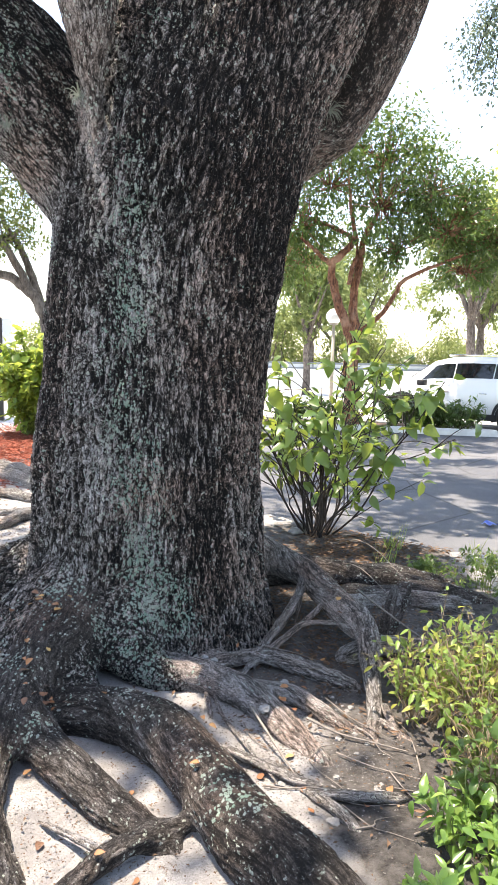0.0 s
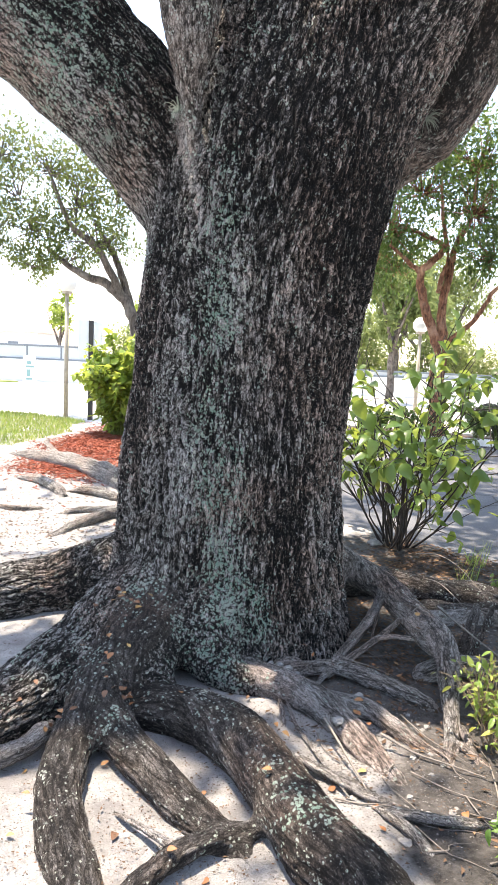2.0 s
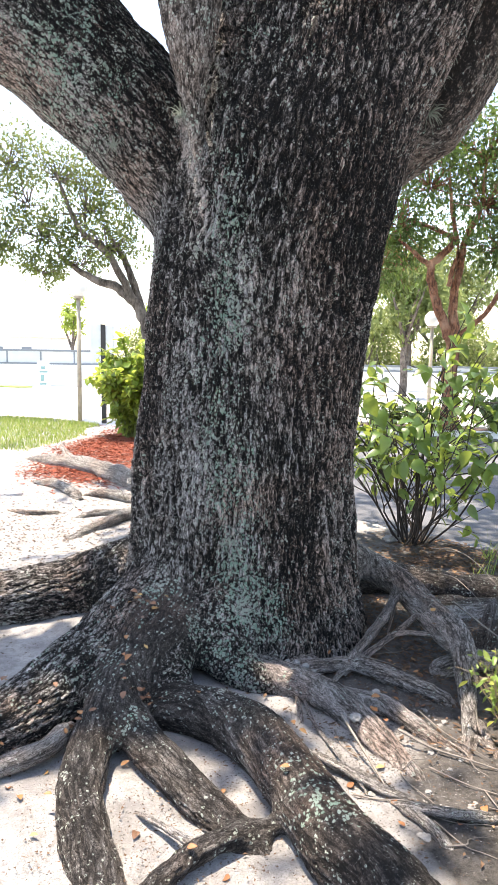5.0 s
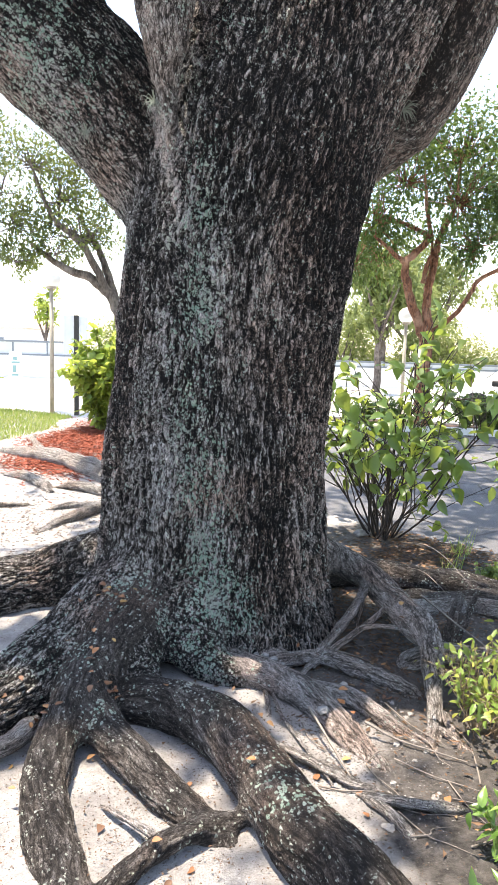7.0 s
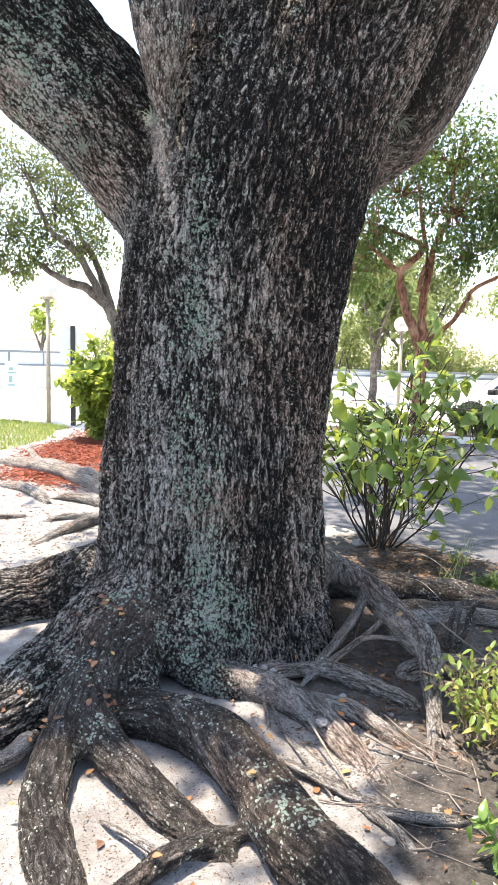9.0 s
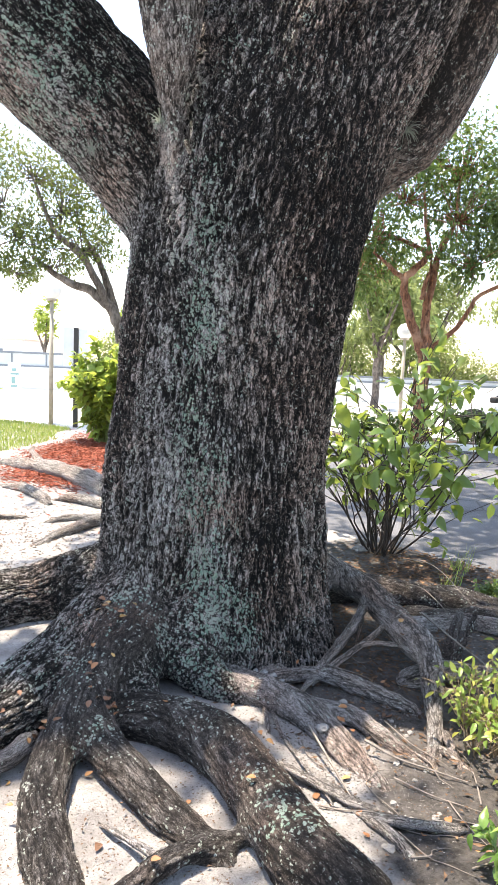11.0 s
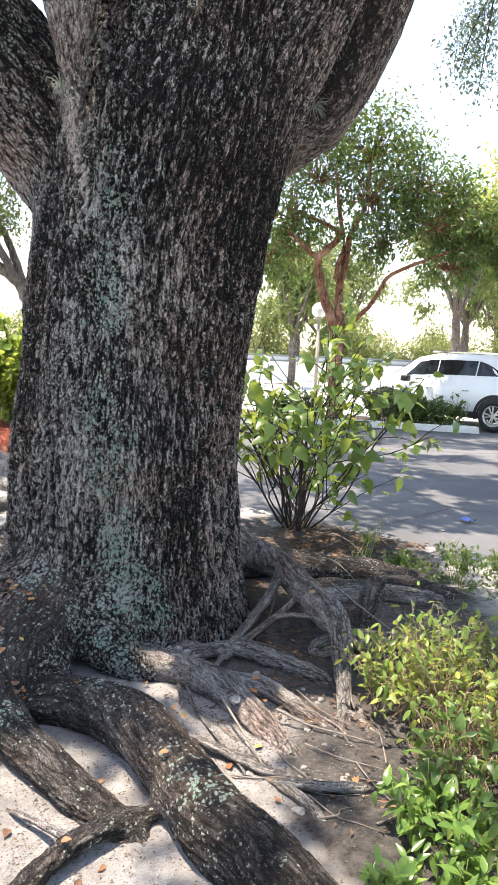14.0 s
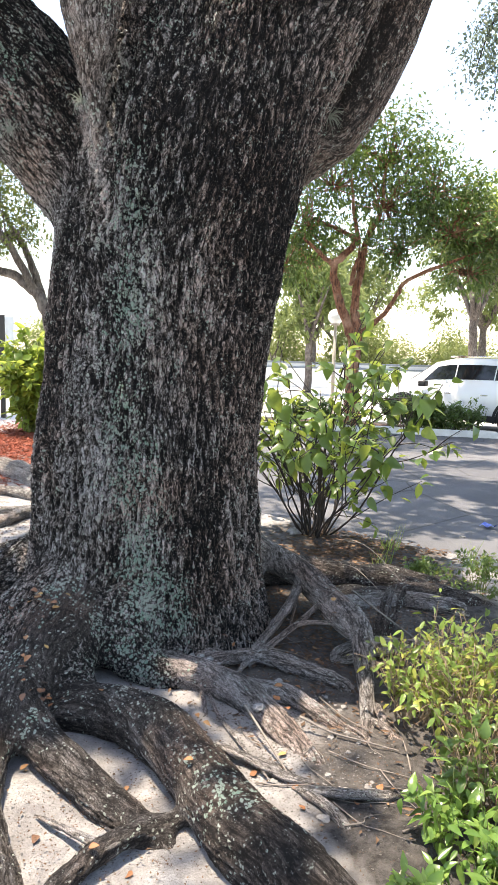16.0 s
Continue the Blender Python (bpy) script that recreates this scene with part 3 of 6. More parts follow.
def surface_net(field, lo, h):
    """Quads on the zero level of a field on a grid."""
    s = field < 0
    nx, ny, nz = field.shape
    c = np.zeros((nx - 1, ny - 1, nz - 1), np.int8)
    for a in (0, 1):
        for b in (0, 1):
            for d in (0, 1):
                c += s[a:nx - 1 + a, b:ny - 1 + b, d:nz - 1 + d]
    cells = np.argwhere((c > 0) & (c < 8))
    index = np.full(c.shape, -1, np.int32)
    index[tuple(cells.T)] = np.arange(len(cells))
    acc, cnt = np.zeros((len(cells), 3)), np.zeros(len(cells))
    corners = [(a, b, d) for a in (0, 1) for b in (0, 1) for d in (0, 1)]
    for u in corners:
        for ax in range(3):
            if u[ax]:
                continue
            v = tuple(1 if i == ax else u[i] for i in range(3))
            f0 = field[tuple((cells + u).T)]
            f1 = field[tuple((cells + v).T)]
            m = (f0 < 0) != (f1 < 0)
            t = f0[m] / (f0[m] - f1[m])
            pos = np.tile(np.array(u, float), (m.sum(), 1))
            pos[:, ax] = t
            acc[m] += pos
            cnt[m] += 1
    verts = lo + (cells + acc / cnt[:, None]) * h
    quads = []
    for ax in range(3):
        o1, o2 = [(1, 2), (2, 0), (0, 1)][ax]
        e = np.zeros(3, int)
        e[ax] = 1
        sl0 = tuple(slice(1, n - 1) for n in field.shape)
        a0 = s[sl0]
        hi = tuple(slice(1 + e[i], field.shape[i] - 1 + e[i]) for i in range(3))
        a1 = s[hi]
        for flip, m in ((False, a0 & ~a1), (True, ~a0 & a1)):
            g = np.argwhere(m) + 1
            g = g[(g[:, ax] < np.array(c.shape)[ax])]
            d1, d2 = np.zeros(3, int), np.zeros(3, int)
            d1[o1], d2[o2] = 1, 1
            q = np.stack([index[tuple((g - x).T)] for x in (d1 + d2, d2, np.zeros(3, int), d1)], 1)
            q = q[(q >= 0).all(1)]
            quads.append(q[:, ::-1] if flip else q)
    return verts, np.vstack(quads)


def split_quads(v, f):
    """Every quad into four."""
    e = np.stack([f, np.roll(f, -1, 1)], 2).reshape(-1, 2)
    e.sort(1)
    key, inv = np.unique(e[:, 0].astype(np.int64) * len(v) + e[:, 1], return_inverse=True)
    mid = 0.5 * (v[key // len(v)] + v[key % len(v)])
    m = inv.reshape(-1, 4) + len(v)
    cen = np.arange(len(f)) + len(v) + len(mid)
    nv = np.vstack([v, mid, v[f].mean(1)])
    nf = np.concatenate([np.stack([f[:, i], m[:, i], cen, m[:, i - 1]], 1) for i in range(4)])
    return nv, nf


def relax(v, f, times):
    e = np.stack([f, np.roll(f, -1, 1)], 2).reshape(-1, 2)
    for _ in range(times):
        n = np.bincount(e[:, 0], minlength=len(v)) + np.bincount(e[:, 1], minlength=len(v))
        acc = np.stack([np.bincount(e[:, 0], v[e[:, 1], i], len(v)) + np.bincount(e[:, 1], v[e[:, 0], i], len(v)) for i in range(3)], 1)
        v = 0.4 * v + 0.6 * acc / np.maximum(n, 1)[:, None]
    return v


def normals(v, f):
    n = np.cross(v[f[:, 2]] - v[f[:, 0]], v[f[:, 3]] - v[f[:, 1]])
    out = np.stack([sum(np.bincount(f[:, j], n[:, i], len(v)) for j in range(4)) for i in range(3)], 1)
    return out / (np.linalg.norm(out, axis=1)[:, None] + 1e-12)


# where lichen grows thickest: x, y, z, reach, strength
LICHEN = [(-0.54, -0.62, 0.46, 0.11, 0.24), (-0.09, -0.62, 0.42, 0.11, 0.24), (0.0, -0.6, 0.31, 0.09, 0.24), (-0.27, -0.76, 0.22, 0.17, 0.13), (-0.13, -0.78, 0.14, 0.13, 0.14), (-0.20, -0.58, 0.65, 0.12, 0.10),
          (-0.24, -0.57, 1.0, 0.14, 0.06), (-0.2, -0.56, 1.7, 0.14, 0.08), (-0.12, -0.56, 1.93, 0.12, 0.08), (0.2, -1.66, 0.15, 0.16, 0.17), (0.05, -1.5, 0.2, 0.1, 0.08), (-1.0, -0.3, 2.9, 0.4, 0.20),
          (-0.85, -0.9, 0.2, 0.2, 0.12), (-0.52, -1.22, 0.15, 0.08, 0.18), (-0.42, -1.05, 0.2, 0.06, 0.14), (0.0, -0.55, 2.9, 0.25, 0.06)]


# short swellings at the foot, whose bark has no clear grain
KNUCKLES = (11, 18)


def build_big_tree():
    n = np.ceil((TREE_MAX - TREE_MIN) / STEP).astype(int)
    axes = [TREE_MIN[i] + np.arange(n[i]) * STEP for i in range(3)]
    field = np.full(n, 0.5, np.float32)
    limbs = []
    for name, depth, k, points in TREE_FORMS:
        p, s = limb_segments(points)
        limbs.append((name, depth, k, p, points))
        margin = p[:, 3].max() + 0.22
        lo = np.clip(np.floor((p[:, :3].min(0) - margin - TREE_MIN) / STEP).astype(int), 0, n)
        hi = np.clip(np.ceil((p[:, :3].max(0) + margin - TREE_MIN) / STEP).astype(int), 0, n)
        g = np.stack(np.meshgrid(*[axes[i][lo[i]:hi[i]] for i in range(3)], indexing="ij"), -1)
        d = limb_field(p.astype(np.float32), g.reshape(-1, 3).astype(np.float32)).reshape(g.shape[:3])
        sl = tuple(slice(lo[i], hi[i]) for i in range(3))
        field[sl] = smooth_min(field[sl], d, k)
    v, f = surface_net(field, TREE_MIN, STEP)
    v = relax(v, f, 2)
    v, f = split_quads(v, f)
    v = relax(v, f, 1)
    # the side that faces the path carries the finer bark
    front = v[f].mean(1)[:, 1] < 0.12
    v2, f2 = split_quads(v, f[front])
    v2 = relax(v2, f2, 1)
    f = f[~front]
    used, inv = np.unique(f, return_inverse=True)
    v, f = np.vstack([v2, v[used]]), np.vstack([f2, inv.reshape(-1, 4) + len(v2)])
    used, inv = np.unique(f, return_inverse=True)
    v, f = v[used], inv.reshape(-1, 4)
    nrm = normals(v, f)
    lobe = np.zeros(len(v))
    # bark along the grain of each limb
    total, relief, owner, near = np.zeros(len(v)), np.zeros(len(v)), np.zeros(len(v), int), np.full(len(v), 9.0)
    grain = np.zeros((len(v), 3))
    weight = np.zeros(len(v))
    deep = np.zeros(len(v))
    for i, (name, depth, k, p, points) in enumerate(limbs):
        m = p[:, 3].max() + 0.3
        sel = np.where(((v > p[:, :3].min(0) - m) & (v < p[:, :3].max(0) + m)).all(1))[0]
        d, g = limb_frame(points, v[sel])
        if name == "trunk":
            g = v[sel] - np.array([0, 0, 0.0])
            g = np.column_stack([g[:, 0] - 0.22 * np.maximum(g[:, 2] - 2.0, 0), g[:, 1], g[:, 2]])
        keep = d < 0.14
        sel, d, g = sel[keep], d[keep], g[keep]
        wgt = np.exp(-np.maximum(d, 0) / 0.025)
        better = d < near[sel]
        near[sel[better]] = d[better]
        owner[sel[better]] = i
        size = 0.023
        along = 0.13
        if i in KNUCKLES:
            g, along = v[sel] * np.array([1, 1, 2.0]), 0.5
        wob = np.stack([fbm(g * np.array([9, 9, 5]), 3, 40 + j) - 0.5 for j in range(2)] + [np.zeros(len(g))], 1)
        gg = g + wob * 0.085
        f1, f2 = worley(gg * np.array([1 / size, 1 / size, along / size]), 7 + i)
        r = np.clip((f2 - f1) / 0.26, 0, 1)
        f3, f4 = worley((g + wob * 0.06) * np.array([2.0 / size, 2.0 / size, 2.2 * along / size]), 31 + i)
        r2 = np.clip((f4 - f3) / 0.4, 0, 1) * (0.5 + 0.9 * vnoise(g * np.array([40, 40, 11]), 77 + i))
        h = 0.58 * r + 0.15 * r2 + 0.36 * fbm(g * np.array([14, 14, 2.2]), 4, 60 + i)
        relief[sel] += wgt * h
        deep[sel] += wgt * (depth if name != "root" else depth * (0.7 if depth >= 0.75 else 0.4))
        lobe[sel] += wgt * (0.10 if name == "trunk" else 0.06 if name == "limb" else 0.02 if depth < 0.65 else 0.045)
        grain[sel[better]] = (g * np.array([1, 1, 0.42]) + i * 3.7)[better]
        weight[sel] += wgt
    weight = np.maximum(weight, 1e-6)
    relief, deep, lobe = relief / weight, deep / weight, lobe / weight
    lob = fbm(v * np.array([5.5, 5.5, 1.2]), 3, 5) - 0.5
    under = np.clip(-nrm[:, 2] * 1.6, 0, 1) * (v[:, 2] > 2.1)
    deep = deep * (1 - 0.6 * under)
    v = v + nrm * ((relief - 0.5) * 0.034 * deep * (0.6 + 0.9 * fbm(v * 2.2, 2, 14)) + lobe * lob)[:, None]
    x, y, z = v.T

    def step(a, b, u):
        return np.clip((u - a) / (b - a), 0, 1)

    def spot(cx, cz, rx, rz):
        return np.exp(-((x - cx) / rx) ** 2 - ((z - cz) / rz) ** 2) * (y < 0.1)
    body = step(0.1, 0.4, z) * step(2.7, 2.3, z)
    lichen = 0.18 * np.exp(-((x + 0.25 - 0.14 * np.clip(0.8 - z, 0, 0.8) - 0.04 * np.sin(3 * z)) / 0.12) ** 2) * body
    # bark tone by region; paler left, darker right also paint light from the left
    wear_and_light = (fbm(v * np.array([2.6, 2.6, 1.1]), 3, 21) - 0.5) * 0.55 + (fbm(v * np.array([14, 14, 3.0]), 3, 23) - 0.5) * 0.30 - 0.03
    wear_and_light += 0.12 * np.exp(-np.sum((v - np.array([-0.3, -0.75, 0.2])) ** 2, 1) / 0.06) + 0.16 * spot(-0.44, 1.55, 0.09, 0.30) + 0.12 * spot(-0.45, 0.95, 0.14, 0.35) + 0.10 * spot(-0.22, 1.3, 0.16, 0.9) + 0.10 * spot(0.12, 1.5, 0.07, 0.5) + 0.10 * spot(0.3, 0.85, 0.06, 0.4) + 0.22 * spot(-0.33, 2.2, 0.07, 0.25)
    wear_and_light -= 0.07 * step(0.0, 0.25, x) * body + 0.30 * spot(-0.68, 1.65, 0.14, 0.5) + 0.08 * step(2.1, 2.4, z) * step(-0.4, -0.3, x) + 0.13 * spot(0.1, 0.7, 0.12, 0.5) + 0.16 * spot(0.35, 2.3, 0.22, 0.5) + 0.05 * step(0.5, 0.25, z) * (x < 0.35) + 0.10 * spot(-0.1, 2.55, 0.18, 0.35)
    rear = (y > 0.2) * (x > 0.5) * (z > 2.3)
    wear_and_light += 0.17 * under - 0.30 * rear * np.clip(nrm[:, 2] + 0.55, 0, 1) - 0.24 * np.clip((nrm[:, 2] + 0.4) / 0.5, 0, 1) * step(2.35, 2.6, z) * (x < -0.5)
    # the pale callus beside the upright limb
    wear_and_light += 0.8 * np.exp(-((x + 0.52 - 0.33 * (2.67 - z)) / 0.026) ** 2) * step(2.2, 2.32, z) * step(2.75, 2.6, z) * (y < 0)
    rusty = 0.15 / (1 + np.exp((0.06 - x) * 14)) * (z > 0.3) + 0.08 * under
    for *at, reach, strength in LICHEN:
        lichen += strength * np.exp(-np.sum((v - np.array(at)) ** 2, 1) / reach ** 2)
    lichen = np.minimum(lichen, 0.24)
    tree = thing("shade_tree", pose(0, 0, 0), "massive old tree with furrowed lichen-spotted bark and spreading surface roots", "tree")
    fo = owner[f[:, 0]]
    for i, (name, depth, k, p, points) in enumerate(limbs):
        ff = f[fo == i]
        if not len(ff):
            continue
        ids, inv = np.unique(ff, return_inverse=True)
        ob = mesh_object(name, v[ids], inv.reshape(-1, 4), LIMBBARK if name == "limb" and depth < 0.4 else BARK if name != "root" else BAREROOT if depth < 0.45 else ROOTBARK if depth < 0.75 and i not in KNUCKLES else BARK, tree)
        for key, kind, data in (("relief", "FLOAT", relief[ids]), ("lichen", "FLOAT", lichen[ids]), ("wear_and_light", "FLOAT", wear_and_light[ids]), ("rusty", "FLOAT", rusty[ids])):
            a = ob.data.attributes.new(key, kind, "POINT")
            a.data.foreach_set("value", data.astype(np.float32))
        a = ob.data.attributes.new("grain", "FLOAT_VECTOR", "POINT")
        a.data.foreach_set("vector", grain[ids].astype(np.float32).ravel())
    return tree


big_tree = build_big_tree()


# ---------------------------------------------------------------- the ground
ROAD_Z = -0.12


def bed_side(x, y):
    """Positive on the planted side of the road's edge, in metres."""
    edge = np.interp(x, [-60, -9, -5.5, -2.2, -0.6, 0.5, 1.3, 1.9, 3.5, 6, 9], [13.6, 13.2, 12.3, 9.9, 6.0, 3.4, 2.45, 1.85, 1.15, 0.4, -0.6])
    return (edge - y) * 0.8


def ground_height(x, y):
    p = np.stack([x, y, np.zeros_like(x)], 1)
    r = np.hypot(x + 0.15, y)
    mound = 0.11 * np.exp(-(r / 0.95) ** 2)
    near = np.exp(-(r / 5.0) ** 2)
    bumps = (fbm(p * 1.7, 4, 3) - 0.5) * 0.10 * near + (fbm(p * 9.0, 4, 8) - 0.5) * 0.03 * near
    side = bed_side(x, y)
    z = np.where(side > 0, mound + bumps, ROAD_Z - 0.012)
    k = np.clip(side / 0.22, 0, 1)
    z = np.where(side > 0, (ROAD_Z - 0.012) * (1 - k) + z * k, z)
    return z


def axis_steps(lo, hi, fine, centre0, centre1):
    """Grid lines: fine between two places and ever wider outwards."""
    a = list(np.arange(centre0, centre1, fine))
    d = fine
    while a[-1] < hi:
        d *= 1.13
        a.append(a[-1] + d)
    d = fine
    while a[0] > lo:
        d *= 1.13
        a.insert(0, a[0] - d)
    return np.array(a)


gx, gy = axis_steps(-900, 900, 0.022, -2.4, 2.4), axis_steps(-300, 1200, 0.022, -2.6, 2.0)
X, Y = np.meshgrid(gx, gy, indexing="ij")
Z = ground_height(X.ravel(), Y.ravel())
ni, nj = len(gx), len(gy)
ids = np.arange(ni * nj).reshape(ni, nj)
quads = np.stack([ids[:-1, :-1], ids[1:, :-1], ids[1:, 1:], ids[:-1, 1:]], -1).reshape(-1, 4)
ground = tagged(mesh_object("ground", np.stack([X.ravel(), Y.ravel(), Z], 1), quads, SAND), "pale grey sandy soil, bare and littered with leaf crumbs", "ground", kind="structure")
# last oval paints front-right shade into the soil mask; the others are soil
soil = np.exp(-((X - 1.15) ** 2 / 0.7 + (Y - 1.75) ** 2 / 0.45)) * 1.3 + np.exp(-((X - 1.2) ** 2 / 0.55 + (Y - 0.6) ** 2 / 0.9)) * 1.3 + np.exp(-((X - 0.62) ** 2 / 0.22 + (Y + 0.28) ** 2 / 0.2)) * 1.6 + np.exp(-((X - 1.5) ** 2 / 0.5 + (Y + 1.2) ** 2 / 1.2)) * 0.9 + np.exp(-((X - 0.74) ** 2 / 0.075 + (Y + 1.55) ** 2 / 0.22)) * 1.0
a = ground.data.attributes.new("soil", "FLOAT", "POINT")
a.data.foreach_set("value", soil.ravel().astype(np.float32))


def strip(name, outline, z, material, label, category, thick=0.0):
    """A flat piece of ground from its outline, with a skirt when thick."""
    bm = bmesh.new()
    vs = [bm.verts.new((x, y, z)) for x, y in outline]
    f = bm.faces.new(vs)
    f.normal_update()
    if f.normal.z < 0:
        f.normal_flip()
    if thick:
        r = bmesh.ops.extrude_face_region(bm, geom=[f])
        bmesh.ops.translate(bm, vec=(0, 0, -thick), verts=[g for g in r["geom"] if isinstance(g, bmesh.types.BMVert)])
        bmesh.ops.recalc_face_normals(bm, faces=bm.faces)
    return tagged(part(name, bm, material), label, category, kind="structure")


def edge_y(x):
    return float(np.interp(x, [-60, -9, -5.5, -2.2, -0.6, 0.5, 1.3, 1.9, 3.5, 6, 9], [13.6, 13.2, 12.3, 9.9, 6.0, 3.4, 2.45, 1.85, 1.15, 0.4, -0.6]))


rng = np.random.default_rng(4)
near_edge = [(x, edge_y(x) - 0.02 + rng.uniform(-0.04, 0.04)) for x in np.arange(-2.2, 9.01, 0.15)]
strip("road", near_edge + [(30, -4), (30, 13.2), (-2.2, 13.2)], ROAD_Z, ASPHALT, "worn dark grey asphalt drive in dappled shade", "road")
strip("pavement", [(-60, 13.66), (-9, 13.26), (-5.5, 12.36), (-2.205, 9.96), (-2.205, 13.204), (60, 13.204), (60, 60), (-60, 60)], ROAD_Z + 0.002, CONCRETE, "sun-bleached pale concrete parking lot", "pavement")


# ---------------------------------------------------------------- trees and shrubs behind
def make_tree(name, m, limbs, clumps, leaf, bark, leafmat, label, seed, per_clump=700, category="tree", sides=9, twigs=True):
    """limbs: lists of (x, y, z, radius); clumps: (x, y, z, rx, ry, rz, share)."""
    r = np.random.default_rng(seed)
    t = thing(name, m, label, category)
    for i, pts in enumerate(limbs):
        p = catmull(pts, 5)
        p[1:-1, :3] += r.normal(size=(len(p) - 2, 3)) * p[1:-1, 3:] * 0.12
        v, f = tube_arrays(p[:, :3], p[:, 3], sides, 0.18, seed + i)
        mesh_object("trunk" if i == 0 else "limb", v, f, bark, t)
    pieces, tw = [], []
    for cx, cy, cz, rx, ry, rz, share in clumps:
        n = int(per_clump * share)
        sub = max(4, n // 45)
        centres, d = clump_points(r, (cx, cy, cz), (rx, ry, rz), sub, 0.25)
        for c, dd in zip(centres, d):
            k = n // sub
            q = r.normal(size=(k, 3)) * min(rx, ry, rz) * 0.23 + c
            pieces.append(leaf_arrays(r, q, leaf, leaf * 0.5, dd * 0.5, 0.35))
            if twigs:
                b = np.array((cx, cy, cz)) + (c - np.array((cx, cy, cz))) * 0.1 - np.array([0, 0, rz * 0.25])
                tw.append(tube_arrays(catmull([(*b,), (*(0.5 * (b + c) + r.normal(size=3) * 0.08 * rx),), (*c,)], 3), np.linspace(0.018, 0.006, 7), 4))
    v, f = join_arrays(pieces)
    mesh_object("crown", v, f, leafmat, t, smooth=False)
    if tw:
        v, f = join_arrays(tw)
        ob = mesh_object("twig_mass", v, f, bark, t)
        ob["kind"] = "stuff"
    return t


RED = [
    [(0.02, 0, -0.1, 0.274), (-0.02, 0, 0.7, 0.216), (-0.05, 0, 1.6, 0.202), (0.0, 0, 2.35, 0.194)],
    [(-0.05, 0, 2.1, 0.158), (-0.28, 0, 2.62, 0.130), (-0.5, -0.1, 3.15, 0.122), (-0.64, -0.15, 3.78, 0.108), (-0.25, -0.1, 4.2, 0.094), (-0.05, 0, 4.45, 0.086)],
    [(0.0, 0, 2.2, 0.144), (-0.05, 0.05, 2.9, 0.122), (-0.03, 0.08, 3.3, 0.115), (0.08, 0.1, 3.83, 0.101), (0.16, 0.1, 4.47, 0.086), (0.5, 0.2, 5.2, 0.058), (0.58, 0.3, 6.4, 0.029)],
    [(0.06, 0, 2.25, 0.108), (0.55, -0.1, 2.7, 0.094), (0.86, -0.2, 3.18, 0.086), (1.07, -0.25, 3.53, 0.079), (1.98, -0.4, 3.95, 0.058), (2.9, -0.5, 4.3, 0.029)],
    [(-0.05, 0, 4.42, 0.072), (-0.66, 0.1, 4.72, 0.054), (-1.46, 0.2, 4.98, 0.036)],
    [(-0.62, -0.15, 3.78, 0.072), (-1.02, -0.3, 4.07, 0.058), (-1.4, -0.4, 4.35, 0.036)],
    [(-0.05, 0, 4.42, 0.072), (-0.22, -0.1, 5.07, 0.050), (-0.35, -0.2, 5.9, 0.029)],
    [(0.1, 0.1, 4.2, 0.072), (-0.1, 0.0, 3.8, 0.072), (-0.2, -0.05, 3.4, 0.065)],
]
RED_CROWN = [(-1.3, 0, 4.9, 0.9, 1.0, 0.9, 1.0), (-0.6, 0.4, 5.9, 1.1, 1.2, 1.0, 1.3), (0.6, 0, 6.4, 1.1, 1.2, 1.1, 1.4), (0.4, -0.4, 5.3, 1.2, 1.2, 0.9, 1.3), (1.6, -0.2, 5.7, 1.1, 1.2, 0.9, 1.3),
             (2.0, -0.3, 4.8, 1.1, 1.1, 0.8, 1.5), (3.0, -0.4, 4.6, 1.0, 1.0, 0.7, 1.3), (2.6, 0, 3.9, 0.9, 1.0, 0.6, 1.0), (-1.7, 0.3, 4.0, 0.7, 0.9, 0.7, 0.6), (0.9, -0.3, 4.3, 0.8, 0.8, 0.5, 0.7), (3.7, -0.2, 4.3, 0.7, 0.9, 0.5, 0.8),
             (4.2, 0.2, 4.2, 0.8, 1.0, 0.6, 1.0), (2.5, 0.3, 5.3, 1.0, 1.1, 0.8, 1.2), (-0.3, 0.2, 6.8, 0.8, 1.0, 0.7, 0.8), (-1.0, 0.8, 4.2, 0.8, 0.9, 0.8, 0.8)]
make_tree("red_trunk_tree", pose(3.62, 11.35, ROAD_Z) @ Matrix.Scale(0.94, 4), [[(x, y, z, r * (0.6 if i == 3 else 0.82)) for x, y, z, r in limb] for i, limb in enumerate(RED)], RED_CROWN, 0.115, REDBARK, DARKLEAF, "red-brown multi-stemmed tree with dense glossy green crown", 11, 1300)
LEFT = [
    [(0.3, 0, -0.1, 0.22), (0.12, 0, 1.3, 0.17), (-0.05, 0, 2.3, 0.15), (-0.35, 0, 2.9, 0.13), (-0.87, 0, 3.27, 0.11), (-1.5, 0, 3.52, 0.08), (-2.2, 0, 4.0, 0.04)],
    [(-0.15, 0, 2.55, 0.11), (-0.46, 0.2, 3.5, 0.09), (-0.73, 0.3, 4.05, 0.07), (-1.2, 0.4, 4.8, 0.03)],
    [(-0.35, 0, 2.9, 0.1), (-0.94, -0.2, 4.0, 0.08), (-1.6, -0.3, 4.6, 0.06), (-2.1, -0.4, 5.8, 0.03)],
    [(0.0, 0, 2.2, 0.1), (0.3, 0.1, 3.4, 0.08), (0.4, 0.2, 4.8, 0.05)],
]
